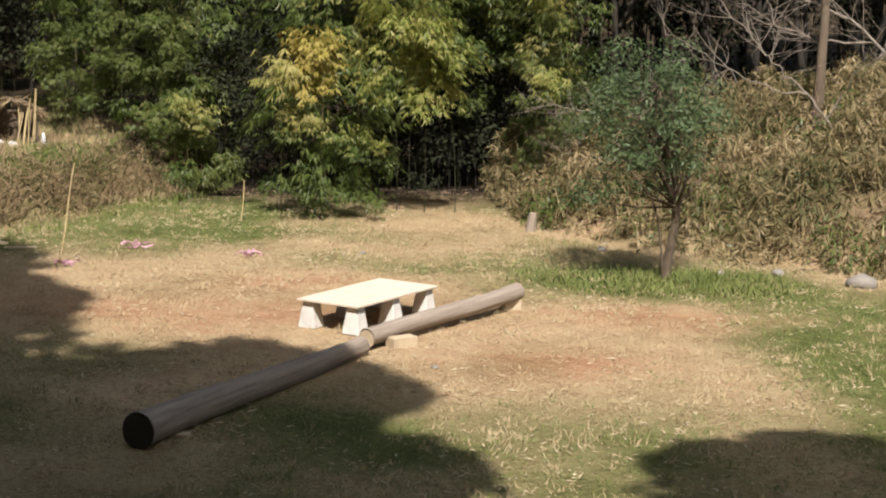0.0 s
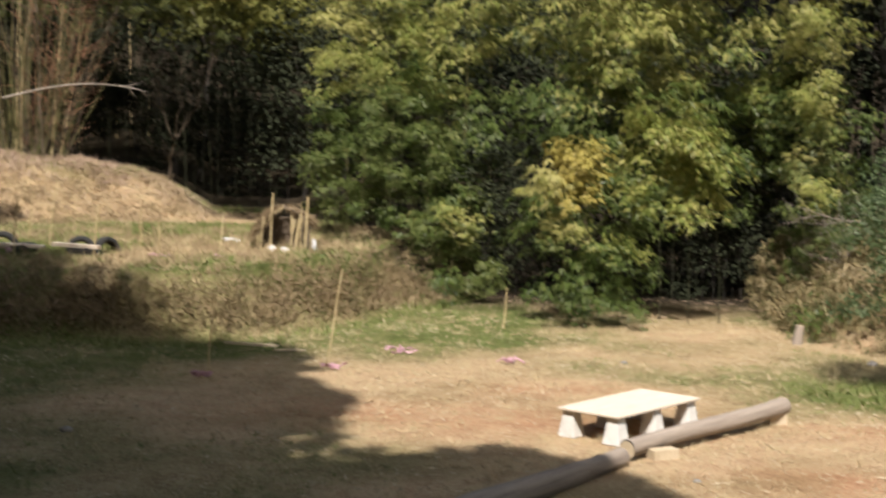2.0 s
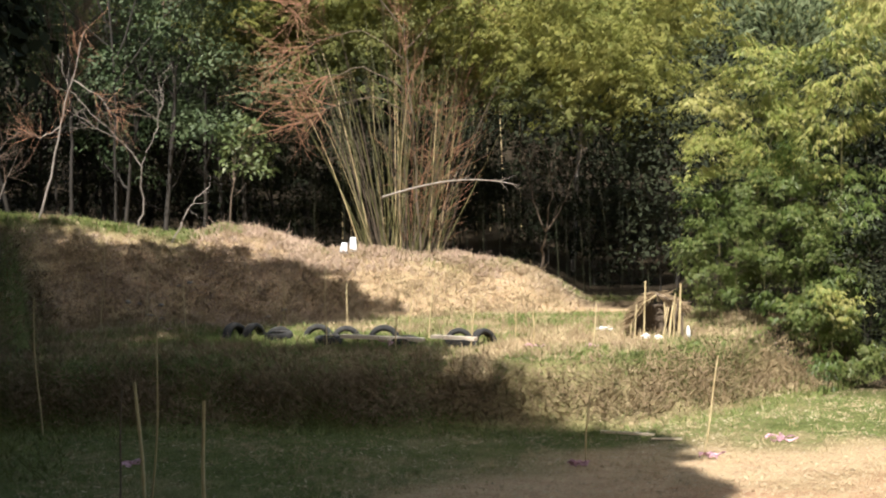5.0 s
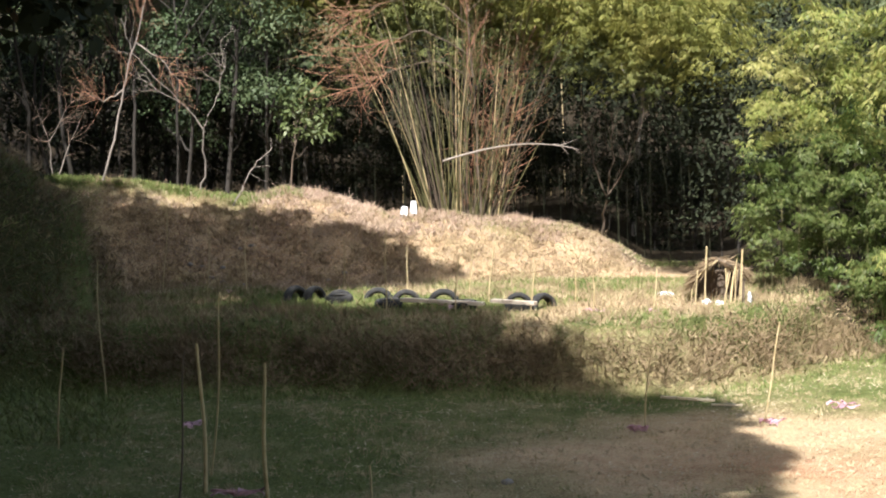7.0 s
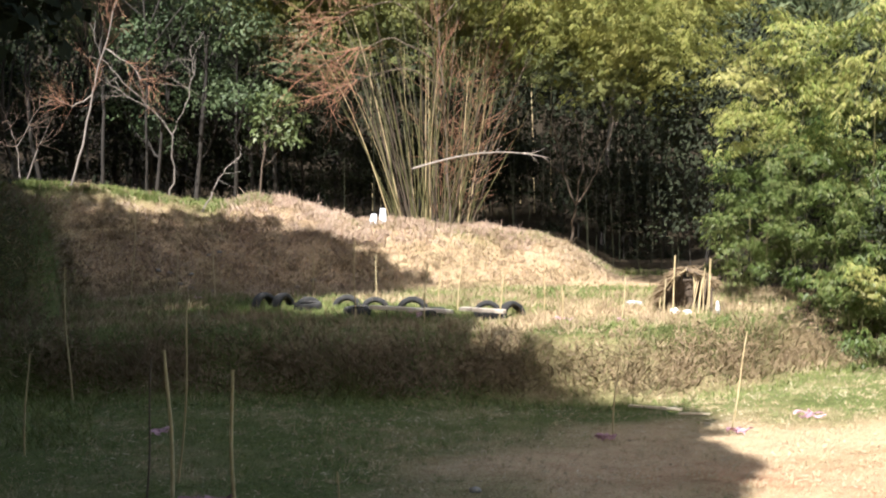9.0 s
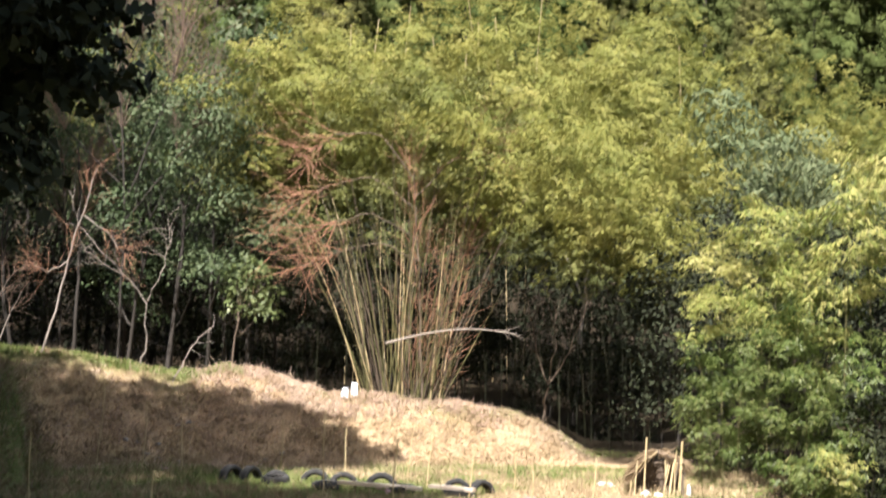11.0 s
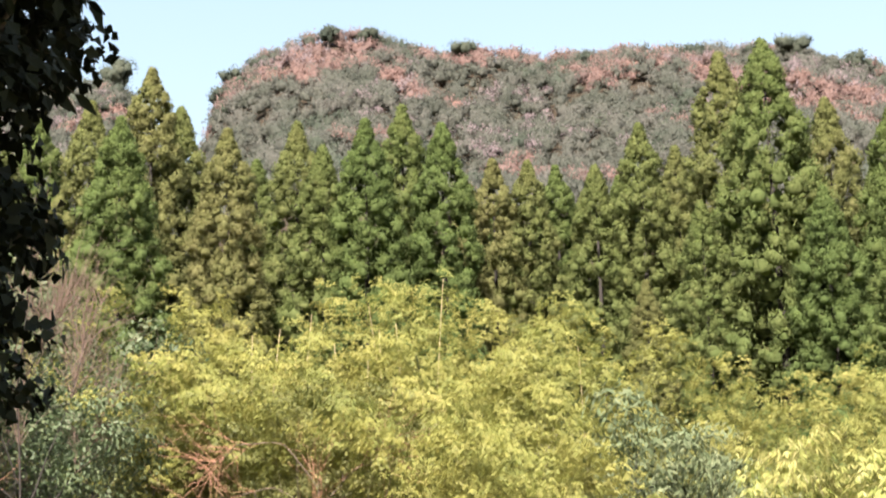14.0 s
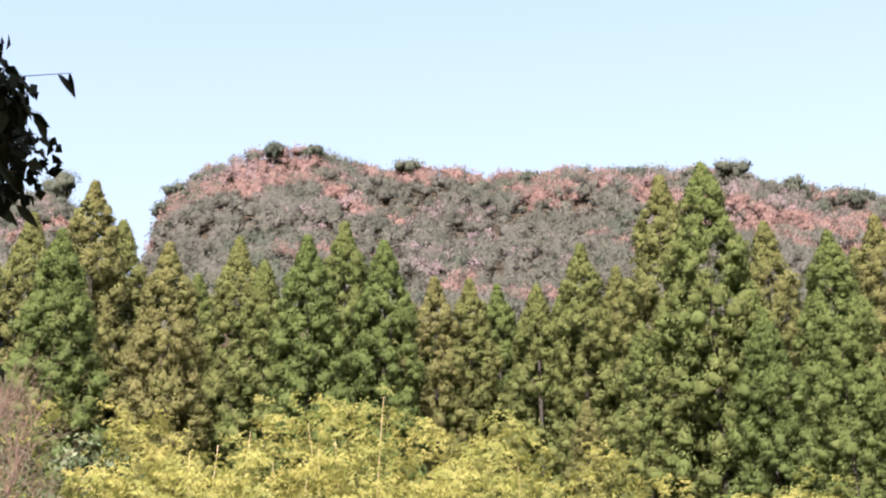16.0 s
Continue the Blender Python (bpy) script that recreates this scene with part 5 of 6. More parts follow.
# bare trees and trunks above the wild bank
poly_tree(91, -14.2, 29.0, [[(0.55, -0.6), (0, 0), (-0.32, 0.48), (-0.68, 0.92), (-1.04, 1.25), (-1.35, 1.54), (-1.65, 1.83), (-2.4, 2.7)], [(-0.68, 0.92), (-1.17, 0.95), (-1.67, 1.14), (-2.17, 1.42), (-2.68, 1.71), (-3.18, 1.9)],
          [(-0.32, 0.48), (0.1, 1.3), (0.9, 1.9)]], 0.026, "leaning bare tree with long pale limbs above the wild bank", GREY_BARK, GREY_BARK, 0.8, 16)
poly_tree(96, -13.3, 29.6, [[(0, -0.5), (0.02, 1.2), (-0.03, 3.2), (0.0, 6.5)]], 0.12, "straight brown trunk above the wild bank", BARK, BARK, 0.8, 6)
poly_tree(97, -6.6, 29.8, [[(0.5, -0.8), (0.22, -0.2), (-0.24, 0.83), (-0.67, 1.13), (-1.3, 1.22)], [(-0.35, 0.88), (-0.85, 0.5), (-1.32, 0.3)], [(0.22, -0.2), (0.1, 0.9), (0.6, 1.7)]], 0.03, "pale bare tree with fine spreading twigs", GREY_BARK, GREY_BARK, 0.7, 24)
poly_tree(98, -8.4, 30.8, [[(0.1, -0.6), (0.0, 0.0), (-0.07, 0.43), (0.02, 0.75), (0.11, 1.5)], [(-0.06, 0.21), (-0.13, 0.53), (0.4, 0.6), (0.94, 0.46)]], 0.028, "low crooked bare tree behind the small tree", GREY_BARK, GREY_BARK, 0.4, 8)
poly_tree(99, -15.4, 30.0, [[(0.4, -0.5), (0.2, 1.0), (-0.6, 1.8), (-1.6, 2.2)], [(0.2, 1.0), (0.5, 2.0), (0.3, 3.0)], [(-0.2, 1.4), (-1.2, 1.4), (-2.0, 1.7)]], 0.04, "pale bare tree with thin spreading limbs", GREY_BARK, GREY_BARK, 0.8, 20)
rng = np.random.default_rng(95)
TR = [cedar(rng, 14.0, 1.9, 90, 34, 0.42, 0.12, leaf_mat_=SHADE_LEAF) for i in range(2)]
spots = [(*polar(a + rng.uniform(-0.5, 0.5), d), rng.uniform(0.8, 1.1)) for a, d in ((-9.2, 36), (-11.5, 37.5), (-13.8, 38), (-16, 36), (-18, 37), (-6.8, 37), (-5.0, 39), (-10.4, 41), (-15, 42), (-19.5, 40), (-7.5, 42))]
sow(TR, spots, rng, "cedar with a bare brown trunk in the dark wood", "cedar tree", "cedars above the wild bank")


# ---- turf, weeds and litter ----
def turf(name, label, seed, n, mat, want, az0=-17, az1=43, d0=11.5, d1=31, length=0.075, width=0.011, upright=0.8, lift=-0.006, comb=0.0):
    P, g, rng = scatter(seed, n, az0, az1, d0, d1, want)
    L = length * rng.uniform(0.5, 1.5, len(P)) * (0.8 + 0.5 * wob(P[:, 0], P[:, 1], 1.7))
    D = rng.normal(size=P.shape) * np.array([0.55, 0.55, 0.5 * min(1, upright)]) + np.array([0, 0, upright])
    D[:, 2] = np.abs(D[:, 2])
    D[:, 1] += comb
    v, f, nn = leaves(P + np.array([0, 0, lift]), D, L, width * rng.uniform(0.7, 1.4, len(P)), rng, face=np.zeros_like(P) + np.array([0, -0.25, 1.0]) + rng.normal(size=P.shape) * 0.3, blend=0.6)
    stuff(name, label, "grass", v, f, mat, nn)


meadow = lambda x, y, rd: (rbank(x, y) < 0.3) | (x < 0.6)
turf("dry_grass", "short dry straw-coloured grass of the meadow", 101, 160000, GRASS_DRY, lambda x, y, z, g, l, az, d, r: (g < 0.30 + 0.5 * r.uniform(0, 1, len(x))) & meadow(x, y, 0) & (l < 0.5) & (bare(x, y) < r.uniform(0.1, 1.0, len(x))), width=0.008, upright=0.2, comb=0.55)
turf("straw", "pale cut straw lying over the meadow", 112, 14000, STRAW, lambda x, y, z, g, l, az, d, r: (wob(x, y, 0.9, 4.0) > -0.2) & (l < 0.5), length=0.10, width=0.012, upright=0.12, lift=0.012)
turf("green_grass", "short green grass in patches on the meadow", 102, 260000, MEADOW_GREEN, lambda x, y, z, g, l, az, d, r: (g > 0.3 + 0.5 * r.uniform(0, 1, len(x))) & meadow(x, y, 0) & (l < 0.5), length=0.06, width=0.008, upright=0.2, comb=0.55)
def tussocks(name, label, seed, n, mat, want, az0=-17, az1=40, d0=11.5, d1=31, length=0.095, per=9, width=0.007):
    """Small uneven tufts that stand out of the turf."""
    P, g, rng = scatter(seed, n, az0, az1, d0, d1, want)
    k = np.repeat(rng.uniform(0.5, 1.4, len(P)), per)
    Q = np.repeat(P, per, 0) + rng.normal(size=(len(P) * per, 3)) * np.array([0.045, 0.045, 0]) * k[:, None]
    D = rng.normal(size=Q.shape) * np.array([0.6, 0.6, 0.2]) + np.array([0, 0, 0.75])
    v, f, nn = leaves(Q, D, length * k * rng.uniform(0.6, 1.3, len(Q)), width * rng.uniform(0.7, 1.5, len(Q)), rng, face=D * 0.2 + np.array([0, -0.5, 0.8]), blend=0.5)
    stuff(name, label, "grass", v, f, mat, nn)


tussocks("dry_tussocks", "small dry tufts of grass standing in the meadow", 131, 7000, GRASS_DRY, lambda x, y, z, g, l, az, d, r: meadow(x, y, 0) & (l < 0.5) & (wob(x, y, 1.2, 2.0) > r.uniform(-0.8, 0.6, len(x))))
tussocks("green_tussocks", "small green tufts of grass standing in the meadow", 132, 8000, GRASS_GREEN, lambda x, y, z, g, l, az, d, r: meadow(x, y, 0) & (l < 0.5) & (g > r.uniform(0.3, 1.1, len(x))))
turf("straw_flecks", "broad pale straw and dead leaves scattered over the meadow", 133, 5200, STRAW, lambda x, y, z, g, l, az, d, r: meadow(x, y, 0) & (wob(x, y, 0.7, 8.0) > r.uniform(-0.9, 0.7, len(x))) & (l < 0.5), length=0.09, width=0.018, upright=0.1, lift=0.015)
terrace = lambda x, y, d: (x < -4.5) & (y - np.interp(x, BANK_X, BANK_Y) > 1.0) & (d < 36.0) & ~((x > -18) & (x < -10.8) & (y > 27.6) & (y < 30.4))
tussocks("terrace_straw", "straw-coloured tufts of dead grass along the terrace", 134, 6500, GRASS_DRY, lambda x, y, z, g, l, az, d, r: terrace(x, y, d) & (wob(x, y, 1.5, 1.0) > r.uniform(-0.8, 0.7, len(x))), 8, 39, 25, 37.5, 0.17, 9, 0.011)
tussocks("terrace_weeds", "brown withered weeds along the terrace", 135, 6000, WEED_LEAF, lambda x, y, z, g, l, az, d, r: terrace(x, y, d) & (wob(x, y, 1.9, 6.0) > r.uniform(-0.6, 0.6, len(x))), 8, 39, 25, 37.5, 0.22, 9, 0.014)
tussocks("mound_brush", "heaped dead leaves and brushwood along the top of the mound", 136, 2600, LITTER_LEAF, lambda x, y, z, g, l, az, d, r: wob(x, y, 1.8, 3.0) > r.uniform(-0.7, 0.7, len(x)), 20.5, 31.5, 40.4, 43.2, 0.17, 9, 0.016)
tussocks("slope_weeds", "withered weeds on the slope of the mound", 137, 5200, WEED_LEAF, lambda x, y, z, g, l, az, d, r: wob(x, y, 2.2, 5.0) > r.uniform(-0.5, 0.8, len(x)), 18.5, 37.5, 37.6, 42.2, 0.17, 9, 0.014)
ring = lambda x, y: np.exp(-(((x - 3.3) / 1.9) ** 2 + ((y - 22.95) / 1.2) ** 2) ** 2)
turf("tall_grass", "long green grass in a ring under the small tree", 103, 26000, GRASS_GREEN, lambda x, y, z, g, l, az, d, r: ring(x, y) > r.uniform(0.1, 1, len(x)), -15, -2, 20, 26, 0.17, 0.013)


def bank_side(x, y):
    return (y - np.interp(x, BANK_X, BANK_Y))


turf("bank_weeds", "dry brown weeds over the face of the lower bank", 104, 190000, WEED_LEAF, lambda x, y, z, g, l, az, d, r: (x < -4.8) & (z > 0.08) & (z < 1.2) & (az < 38) & (d < 35) & (r.uniform(0, 1, len(x)) < np.clip(1.25 - np.abs(z - 0.5) / 0.42, 0.02, 1) * np.clip(0.75 + 0.5 * wob(x, y, 2.3), 0.1, 1)), 8, 40, 22, 33, 0.34, 0.017, 0.45)
P, g, rng = scatter(120, 330000, 8, 39, 22, 35, lambda x, y, z, g, l, az, d, r: (x < -5.0) & (z > 0.1) & (z < 1.05) & (az < 37.8) & (bank_side(x, y) < 3.2) & (r.uniform(0, 1, len(x)) < np.clip(1.2 - np.abs(z - 0.5) / 0.42, 0.0, 1) * np.clip(0.6 + 0.7 * wob(x, y, 2.6, 5.0), 0.08, 1)))
Q = P + np.array([0, -0.25, 0.95]) * (rng.uniform(0, 1, len(P)) ** 1.4 * (0.28 + 0.16 * wob(P[:, 0], P[:, 1], 2.1)))[:, None]
v, f, nn = leaves(Q, rng.normal(size=Q.shape) * 0.7 + np.array([0, -0.2, 0.1]), 0.16 * rng.uniform(0.5, 1.4, len(Q)), 0.018 * rng.uniform(0.7, 1.5, len(Q)), rng, face=rng.normal(size=Q.shape) * 0.5 + np.array([0, -0.7, 0.7]), blend=0.5)
stuff("bank_brush", "tangled dry brown brush over the face of the lower bank", "brush", v, f, WEED_LEAF, nn)
turf("bank_grass", "green grass along the lip and foot of the bank", 105, 130000, GRASS_GREEN, lambda x, y, z, g, l, az, d, r: (x < -3.5) & (bank_side(x, y) > -0.5) & (g > r.uniform(0.2, 1, len(x))) & (az < 38), 7, 39, 23, 43, 0.15, 0.014, 0.7)
turf("mound_litter", "brown fallen leaves and cut stalks on the mound", 106, 150000, LITTER_LEAF, lambda x, y, z, g, l, az, d, r: (d > 37.0) & (r.uniform(0, 1, len(x)) < ss(16.5, 20.5, az)) & (r.uniform(0, 1, len(x)) < 0.12 + 0.6 * ss(24.5, 28, az) + 0.35 * wob(x, y, 1.9, 3.0) + 0.4 * (d > 41.2) * (az < 29)) & ((az < 30.5) | (d < 41.2)), 17, 39, 37, 43.2, 0.14, 0.017, 0.3)
turf("mound_dry_grass", "pale dry grass on the sunny slope of the mound", 111, 60000, GRASS_DRY, lambda x, y, z, g, l, az, d, r: (r.uniform(0, 1, len(x)) < (0.9 - 0.7 * ss(25, 29, az)) * ss(16.5, 20.5, az)), 16, 38, 36.5, 42.8, 0.12, 0.015, 0.7)
turf("mound_stalks", "cut stalks and brush sticking out of the mound", 110, 3000, LITTER_LEAF, lambda x, y, z, g, l, az, d, r: (r.uniform(0, 1, len(x)) < 0.2 + 0.8 * np.exp(-((az - 29.5) / 2.5) ** 2)), 21, 36, 38.5, 42.8, 0.36, 0.009, 0.5)
turf("mound_grass", "fresh green grass at the foot of the mound", 107, 60000, GRASS_GREEN, lambda x, y, z, g, l, az, d, r: g > r.uniform(0.2, 1, len(x)), 12, 38, 33, 43, 0.14, 0.014, 0.8)
turf("crest_grass", "green grass along the crest of the mound", 113, 16000, GRASS_GREEN, lambda x, y, z, g, l, az, d, r: r.uniform(0, 1, len(x)) < 0.9, 29.8, 38.6, 41.6, 43.8, 0.17, 0.016, 0.8)
turf("bluff_grass", "dark rough grass on the steep bluff", 108, 16000, GRASS_GREEN, lambda x, y, z, g, l, az, d, r: d > 20, 36.2, 44, 24, 39, 0.22, 0.018, 0.5)
turf("bluff_weeds", "dry brown weeds hanging over the steep bluff", 114, 22000, WEED_LEAF, lambda x, y, z, g, l, az, d, r: z > 0.4, 36.2, 44, 29, 40, 0.26, 0.02, 0.3)
turf("wood_floor_leaves", "brown leaves at the edge of the wood", 109, 9000, LITTER_LEAF, lambda x, y, z, g, l, az, d, r: r.uniform(0, 1, len(x)) < 0.6, -5, 15, 30.5, 34, 0.10, 0.03, 0.0)


# ---- small things on the meadow ----
def stake(x, y, ln, lean, r=0.016, mat=DRY_CULM, label="thin dry bamboo stake stuck in the ground"):
    ob = thing("bamboo_stake", Matrix.Translation((x, y, gz(x, y) - 0.06)), label, "stake", "bamboo stakes")
    az = math.atan2(-x, y)
    right = np.array([math.cos(az), math.sin(az), 0])
    rng = np.random.default_rng(int(abs(x * 37 + y * 91)))
    n = max(6, int(ln / 0.16))
    t = np.linspace(0, 1, n)
    off = math.tan(radians(lean)) * t + 0.012 * np.sin(t * 5 + rng.uniform(0, 6))
    pts = (off * ln)[:, None] * right + np.array([0, 0, 1.0]) * (t * (ln + 0.06))[:, None]
    rad = r * (1 - 0.3 * t)
    dup_p, dup_r = [], []
    for i in range(n):
        dup_p += [pts[i] - [0, 0, 0.006], pts[i], pts[i] + [0, 0, 0.006]]
        dup_r += [rad[i], rad[i] * 1.1, rad[i]]
    v, f = tubes([(np.array(dup_p), np.array(dup_r))], 6)
    put("pole", raw_mesh("pole", v, f, mat), ob, smooth=True)


FIELD = [(-5.67, 23.51, 1.53, 10.6), (-7.13, 22.29, 1.1, 5.2), (-3.55, 28.56, 0.74, 3.8), (-9.86, 16.19, 1.69, -0.3), (-10.92, 16.49, 1.86, -1.3), (-11.48, 17.49, 2.37, 4.3), (-17.3, 23.0, 2.4, -1.4), (-14.74, 18.45, 1.46, 4.3), (-8.59, 16.47, 0.47, -4.2)]
TERRACE = [(-12.43, 27.35, 1.16, 4.5), (-13.69, 30.88, 1.02, 4.7), (-12.95, 30.16, 1.37, 7.1), (-11.43, 28.64, 1.0, 8.8), (-11.15, 30.46, 0.75, 2.0), (-9.9, 28.04, 0.71, 0.2), (-8.71, 27.89, 0.85, 5.1), (-7.74, 29.94, 0.92, 4.0),
           (-21.4, 30.8, 1.9, 4.0), (-19.91, 30.4, 1.6, 1.9), (-19.04, 30.6, 1.12, 0.5), (-16.93, 31.29, 1.24, 2.2), (-14.13, 27.84, 1.61, 1.1), (-15.32, 31.18, 1.05, 2.8)]
for i, s in enumerate(FIELD):
    stake(*s, r=0.027 if i in (3, 4) else 0.015)
for s in TERRACE:
    stake(*s, r=0.014)
stake(-11.1, 16.15, 1.8, 4.4, 0.014, BARK, "thin dark stick stuck in the ground")


def tyre(x, y, turn, sink, size, lie=False):
    z = gz(x, y)
    m = Matrix.Translation((x, y, z + (0.07 if lie else -size * (sink - 0.40)))) @ pose(0, 0, 0, 4 if lie else 84, 0, turn)
    ob = thing("tyre", m, "old black rubber tyre lying on the terrace" if lie else "old black rubber tyre half sunk upright in the terrace", "tyre", "tyres on the terrace")
    ring, prof = 28, [(-0.075, 0.62), (-0.10, 0.78), (-0.085, 0.95), (-0.04, 1.0), (0.0, 1.005), (0.04, 1.0), (0.085, 0.95), (0.10, 0.78), (0.075, 0.62), (0.06, 0.66), (0.0, 0.90), (-0.06, 0.66)]
    a = np.linspace(0, 2 * np.pi, ring, endpoint=False)
    v = np.array([[math.cos(t) * r * size * (1 - 0.012 * (k % 2) * (r > 0.94)), math.sin(t) * r * size * (1 - 0.012 * (k % 2) * (r > 0.94)), w] for k, t in enumerate(a) for w, r in prof])
    n = len(prof)
    f = [[k * n + j, ((k + 1) % ring) * n + j, ((k + 1) % ring) * n + (j + 1) % n, k * n + (j + 1) % n] for k in range(ring) for j in range(n)]
    put("casing", raw_mesh("casing", v, f, RUBBER), ob, smooth=True)


for x, y, turn, sink, size, lie in ((-17.0, 29.3, 75, 0.30, 0.32, False), (-16.65, 29.5, 80, 0.35, 0.31, False), (-16.0, 29.4, 40, 0.55, 0.32, False), (-15.3, 29.8, 20, 0.5, 0.33, False), (-15.8, 29.0, 0, 0.6, 0.29, True),
                                    (-14.5, 29.5, 28, 0.42, 0.32, False), (-13.65, 29.5, 24, 0.42, 0.34, False), (-12.0, 29.5, 22, 0.45, 0.29, False), (-11.4, 29.3, 60, 0.35, 0.30, False), (-12.8, 28.6, 0, 0.6, 0.28, True), (-11.7, 28.8, 0, 0.6, 0.28, True), (-14.6, 28.9, 0, 0.6, 0.29, True)):
    tyre(x, y, turn, sink, size, lie)


def plank(x, y, z, ln, turn, label, size=(0.16, 0.07), mat=SAWN, name="plank"):
    ob = thing(name, Matrix.Translation((x, y, gz(x, y) + z)) @ pose(0, 0, 0, 0, 2, turn), label, "plank", "planks on the terrace")
    part("board", box_bm(ln, size[0], size[1], 0.006), mat, ob)


plank(-13.2, 28.45, 0.13, 1.75, 2, "pale weathered plank lying across the tyres", mat=PLY)
plank(-11.8, 28.75, 0.15, 0.95, -4, "pale weathered plank lying on the terrace", mat=PLY)
plank(-7.35, 25.35, 0.02, 0.9, 4, "pale dry plank lying at the foot of the bank", (0.07, 0.04))
plank(-6.6, 25.0, 0.01, 0.5, 24, "pale dry plank lying at the foot of the bank", (0.06, 0.03))


def white_block(az, d, w, h, lean):
    p = spot(az, d)
    ob = thing("white_block", Matrix.Translation(p + Vector((0, 0, -0.05))) @ pose(0, 0, 0, 0, lean, az), "white stone block standing beside the bamboo clump", "stone block", "white blocks")
    part("block", box_bm(w, w * 0.9, h, 0.015, 0.72), WHITE, ob)


white_block(25.85, 41.8, 0.20, 0.46, 2)
white_block(26.2, 41.7, 0.20, 0.27, 8)


def fallen_pole():
    right, deep = frame_axes(22.5)
    p = spot(22.5, 41.3)
    ob = thing("fallen_pole", Matrix.Translation(p), "pale dead bamboo pole arching across the clump", "bamboo pole")
    t = np.linspace(0, 1, 12)
    pts = ((t - 0.5) * 3.3 + 0.05)[:, None] * right + np.array([0, 0, 1.0]) * (1.75 + 0.42 * np.sin(t * 2.3) - 0.05 * t)[:, None] - deep * 0.5
    lines = [(pts, 0.03 * (1 - 0.55 * t))]
    rng = np.random.default_rng(5)
    put("pole", raw_mesh("pole", *tubes(lines, 7), PALE_BARK), ob, smooth=True)
    tw = []
    for k in range(10):
        s = pts[rng.integers(6, 12)]
        e = s + right * rng.uniform(0.1, 0.5) + rng.normal(size=3) * 0.14
        tw.append((np.stack([s, (s + e) / 2, e]), np.array([0.008, 0.006, 0.003])))
    for line in tw:
        put("twig", raw_mesh("twig", *tubes([line], 4), PALE_BARK), ob)


fallen_pole()


def tape_heap(x, y, s, seed, mat=PINK, label="crumpled pink marking tape lying in the grass"):
    rng = np.random.default_rng(seed)
    ob = thing("tape", Matrix.Translation((x, y, gz(x, y))), label, "tape", "tape on the meadow")
    for k in range(3):
        t = np.linspace(0, 1, 12)
        a = rng.uniform(0, 6.28)
        c = np.stack([np.cos(a) * (t - 0.5) * s + 0.10 * s * np.sin(t * 9 + k), np.sin(a) * (t - 0.5) * s + 0.10 * s * np.cos(t * 8), 0.03 + 0.07 * np.abs(np.sin(t * 7 + k))], 1)
        w = np.array([0, 0, 0.032]) + rng.normal(size=(12, 3)) * 0.012
        v = np.concatenate([c - w / 2, c + w / 2, c + w / 2 + [0.003, 0.003, 0], c - w / 2 + [0.003, 0.003, 0]])
        n = 12
        f = [[g * n + i, g * n + i + 1, ((g + 1) % 4) * n + i + 1, ((g + 1) % 4) * n + i] for g in range(4) for i in range(n - 1)]
        put("ribbon", raw_mesh("ribbon", v, f, mat), ob)


for i, (x, y, s) in enumerate(((-4.8, 25.2, 0.5), (-2.95, 24.6, 0.45), (-5.5, 23.4, 0.35), (-13.85, 20.6, 0.5), (-10.4, 16.4, 0.6), (-10.0, 28.3, 0.4), (-8.8, 28.1, 0.35), (-13.0, 28.4, 0.6), (-7.2, 22.2, 0.3), (-19.4, 30.5, 0.4))):
    tape_heap(x, y, s, 200 + i)


def stone(x, y, r, seed, mat=STONE, label="pale field stone in the grass"):
    rng = np.random.default_rng(seed)
    bm = bmesh.new()
    bmesh.ops.create_icosphere(bm, subdivisions=2, radius=1)
    for v in bm.verts:
        k = 1 + 0.22 * noise.noise(v.co * 1.3 + Vector((seed, 0, 0)))
        v.co = Vector((v.co.x * r * k * 1.2, v.co.y * r * k, max(v.co.z, -0.4) * r * k * 0.75))
    ob = thing("stone", Matrix.Translation((x, y, gz(x, y) + r * 0.2)) @ pose(0, 0, 0, 0, 0, rng.uniform(0, 360)), label, "stone", "stones on the meadow")
    part("rock", bm, mat, ob, smooth=True)


for i, (x, y, r) in enumerate(((6.24, 23.1, 0.20), (5.2, 24.0, 0.10), (-7.6, 18.2, 0.07), (0.0, 17.3, 0.04), (4.3, 23.9, 0.07), (-1.2, 25.2, 0.05), (2.7, 26.0, 0.08))):
    stone(x, y, r, i + 1)
for i in range(14):
    r_ = np.random.default_rng(300 + i)
    x, y = polar(r_.uniform(27, 36), r_.uniform(37.5, 40))
    stone(x, y, r_.uniform(0.04, 0.08), 20 + i, STONE, "pale stone lying on the slope of the mound")


def stump(x, y):
    ob = thing("stump", Matrix.Translation((x, y, gz(x, y) - 0.03)) @ pose(0, 0, 0, 0, 6, 20), "short cut stump with a pale top at the wood's edge", "stump")
    t = np.linspace(0, 1, 6)
    pts = np.stack([0.02 * t, 0 * t, 0.36 * t], 1)
    v, f = tubes([(pts, 0.095 - 0.025 * t)], 12)
    put("bole", raw_mesh("bole", v, f, LOG_WOOD), ob, smooth=True)
    bm = bmesh.new()
    bmesh.ops.create_circle(bm, cap_ends=True, segments=12, radius=0.071)
    for w in bm.verts:
        w.co += Vector((0.02, 0, 0.361))
    part("cut_top", bm, SAWN, ob, "pale end grain")


stump(1.63, 28.1)


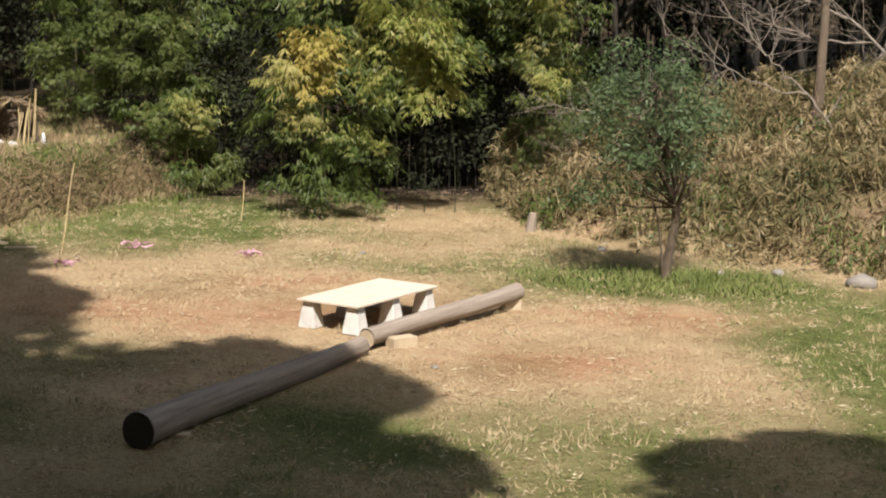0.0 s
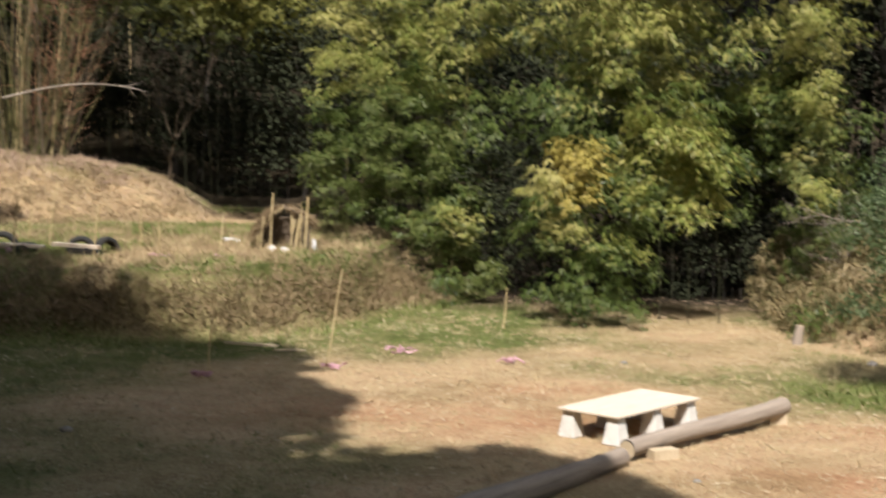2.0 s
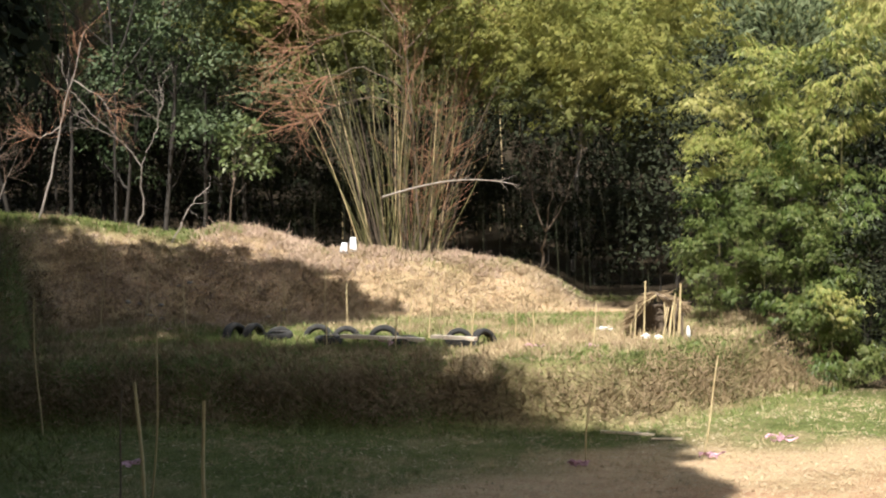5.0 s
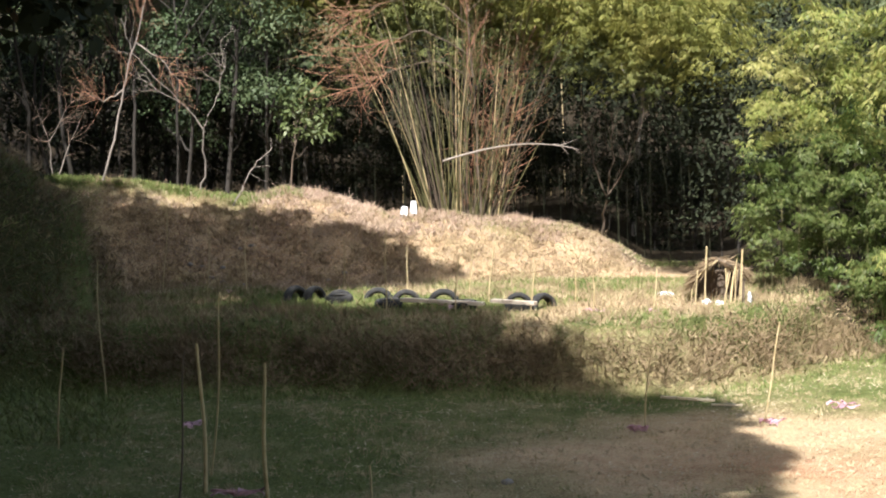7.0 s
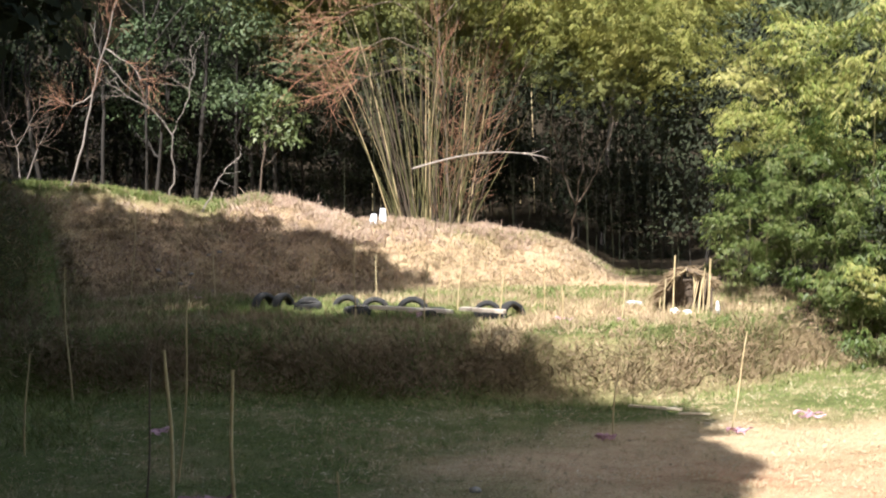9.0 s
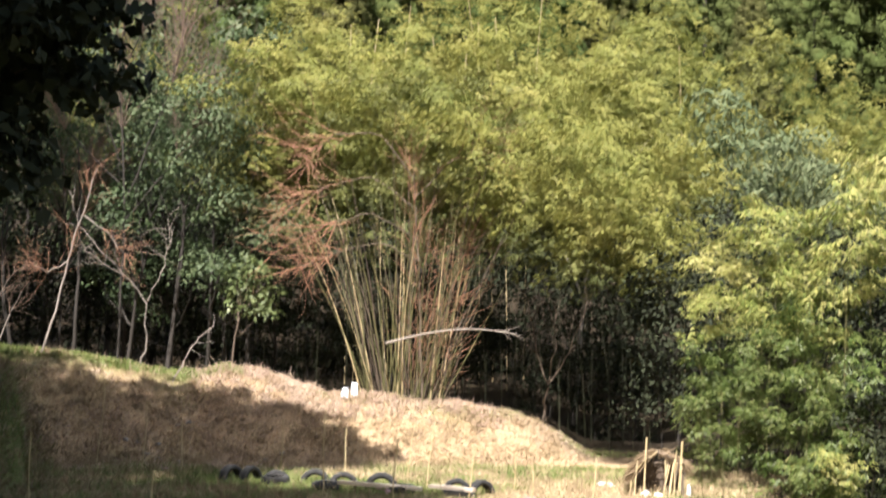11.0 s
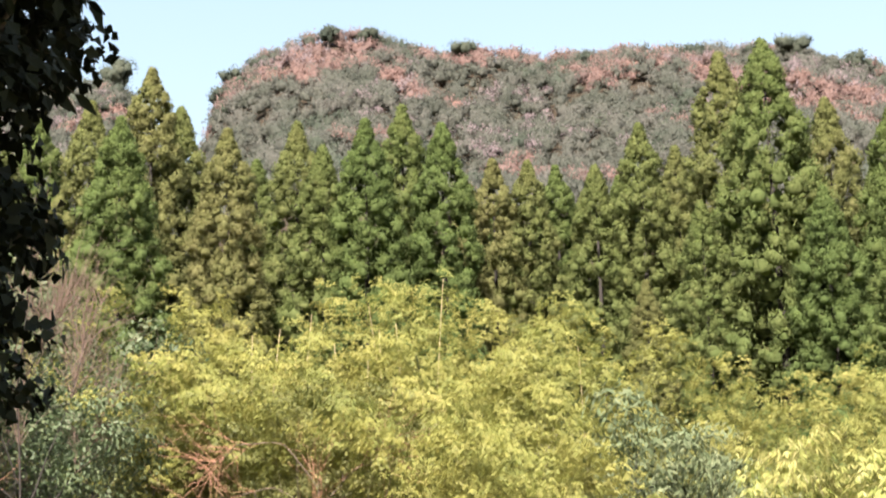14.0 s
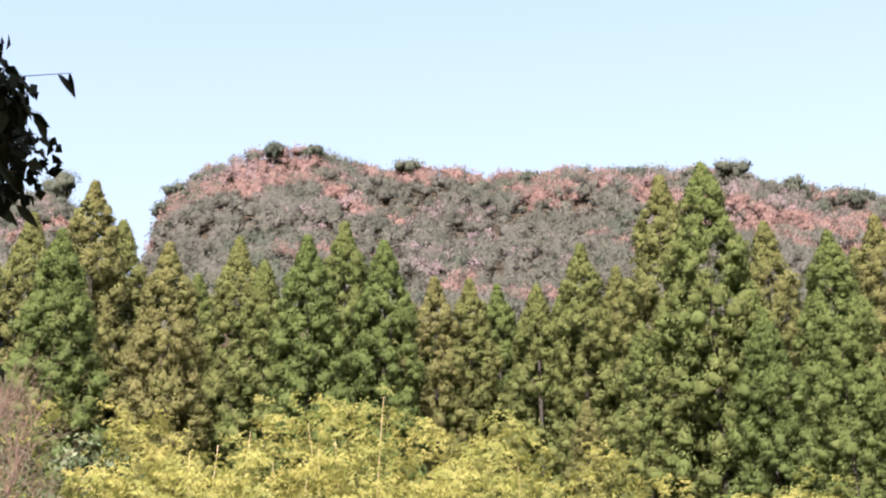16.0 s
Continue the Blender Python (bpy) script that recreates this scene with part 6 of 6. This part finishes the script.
def brush_shelter():
    rng = np.random.default_rng(77)
    p = spot(15.0, 31.3)
    right, deep = frame_axes(15.0)
    up = np.array([0, 0, 1.0])
    ob = thing("brush_shelter", Matrix.Translation(p), "low shelter of dry canes and thatch beside the bamboo", "shelter")
    def cane(s, m, e, r, mat, name="cane"):
        put(name, raw_mesh(name, *tubes([(np.stack([s, (s + m) / 2 + (m - (s + e) / 2) * 0.3, m, (m + e) / 2 + (m - (s + e) / 2) * 0.3, e]), np.full(5, r))], 5), mat), ob, smooth=True)
    # hooped ribs from the foot over the ridge
    for k in range(7):
        dz = deep * (k * 0.11)
        cane(-0.55 * right + dz, -0.42 * right + up * 0.5 + dz, -0.02 * right + up * 0.84 + dz, 0.012, BARK if k % 2 else DRY_CULM, "rib")
        cane(-0.02 * right + up * 0.84 + dz, 0.22 * right + up * 0.74 + dz, 0.52 * right + up * 0.42 + dz, 0.012, BARK, "rib")
    # canes leaning on the open side
    for k in range(11):
        a = 0.06 + 0.032 * k
        s = right * (a - 0.02 + rng.normal(0, 0.02)) - deep * rng.uniform(0.02, 0.12)
        e = right * (a + 0.06 + rng.normal(0, 0.03)) + up * rng.uniform(0.58, 0.74)
        cane(s, (s + e) / 2 + rng.normal(size=3) * 0.012, e, 0.013, DRY_CULM if k % 4 else BARK)
    for a, h, r in ((-0.28, 1.12, 0.018), (0.40, 1.05, 0.022), (-0.46, 0.66, 0.014)):
        cane(right * a, right * (a + 0.02) + up * h * 0.5, right * (a + 0.05) + up * h, r, DRY_CULM, "post")
    # thatch lying along the slopes of the roof
    n = 1500
    w, side = rng.uniform(0, 0.85, n), rng.uniform(0, 1, n) < 0.55
    q = rng.uniform(0, 1, n)
    x = np.where(side, -0.02 - 0.5 * q, -0.02 + 0.5 * q)
    z = np.where(side, 0.86 - 0.34 * q - 0.22 * q ** 3, 0.86 - 0.30 * q)
    P = x[:, None] * right + w[:, None] * deep + up * z[:, None] + rng.normal(size=(n, 3)) * 0.025
    D = np.where(side, -1.0, 1.0)[:, None] * right * 0.9 - up * 0.55 + rng.normal(size=(n, 3)) * 0.3
    put("thatch", raw_mesh("thatch", *leaves(P, D, 0.26, 0.02, rng), WEED_LEAF), ob)
    back = part("back_wall", box_bm(0.95, 0.05, 0.6, 0.01), BARK, ob)
    back.matrix_basis = Matrix.Translation(deep * 0.8) @ pose(0, 0, 0, 0, 0, 15)
    flank = part("side_wall", box_bm(0.05, 0.8, 0.45, 0.01), BARK, ob)
    flank.matrix_basis = Matrix.Translation(deep * 0.42 + right * 0.46) @ pose(0, 0, 0, 0, 0, 15)


brush_shelter()


def white_sack(az, d, sx, sz, seed):
    p = spot(az, d)
    bm = bmesh.new()
    bmesh.ops.create_icosphere(bm, subdivisions=3, radius=1)
    for v in bm.verts:
        k = 1 + 0.25 * noise.noise(v.co * 1.7 + Vector((seed, 1, 0)))
        v.co = Vector((v.co.x * sx * k, v.co.y * sx * 0.7 * k, max(v.co.z, -0.5) * sz * k + sz * 0.45))
    ob = thing("white_sack", Matrix.Translation(p) @ pose(0, 0, 0, 0, 0, seed * 40), "crumpled white plastic sack beside the brush shelter", "sack", "white sacks")
    part("sheet", bm, WHITE, ob, smooth=True)


white_sack(15.45, 31.15, 0.10, 0.08, 1)
white_sack(15.02, 31.05, 0.11, 0.06, 2)
white_sack(13.95, 31.5, 0.06, 0.17, 3)
white_sack(16.9, 33.5, 0.25, 0.05, 4)


# dead culms standing out of the bamboo wood
for i, (az, top, d) in enumerate(((24.0, 10.2, 53), (22.7, 11.0, 54), (21.4, 11.3, 56), (19.8, 13.3, 58), (26.2, 11.2, 55), (25.9, 11.8, 56), (24.7, 11.8, 58), (22.2, 10.5, 54), (20.9, 12.0, 57), (20.4, 11.6, 55), (14.1, 10.6, 56))):
    rng = np.random.default_rng(400 + i)
    p = spot(az, d, -0.1)
    h = EYE + d * math.tan(radians(top)) - p.z
    ob = thing("dead_culm", Matrix.Translation(p), "thin pale dead bamboo culm rising out of the wood", "bamboo pole", "dead culms in the wood")
    t = np.linspace(0, 1, 10)
    lean = rng.normal(0, 0.05, 2)
    pts = np.stack([lean[0] * h * t ** 2, lean[1] * h * t ** 2, h * t], 1)
    put("culm", raw_mesh("culm", *tubes([(pts, 0.02 * (1 - 0.5 * t))], 6), DRY_CULM), ob, smooth=True)
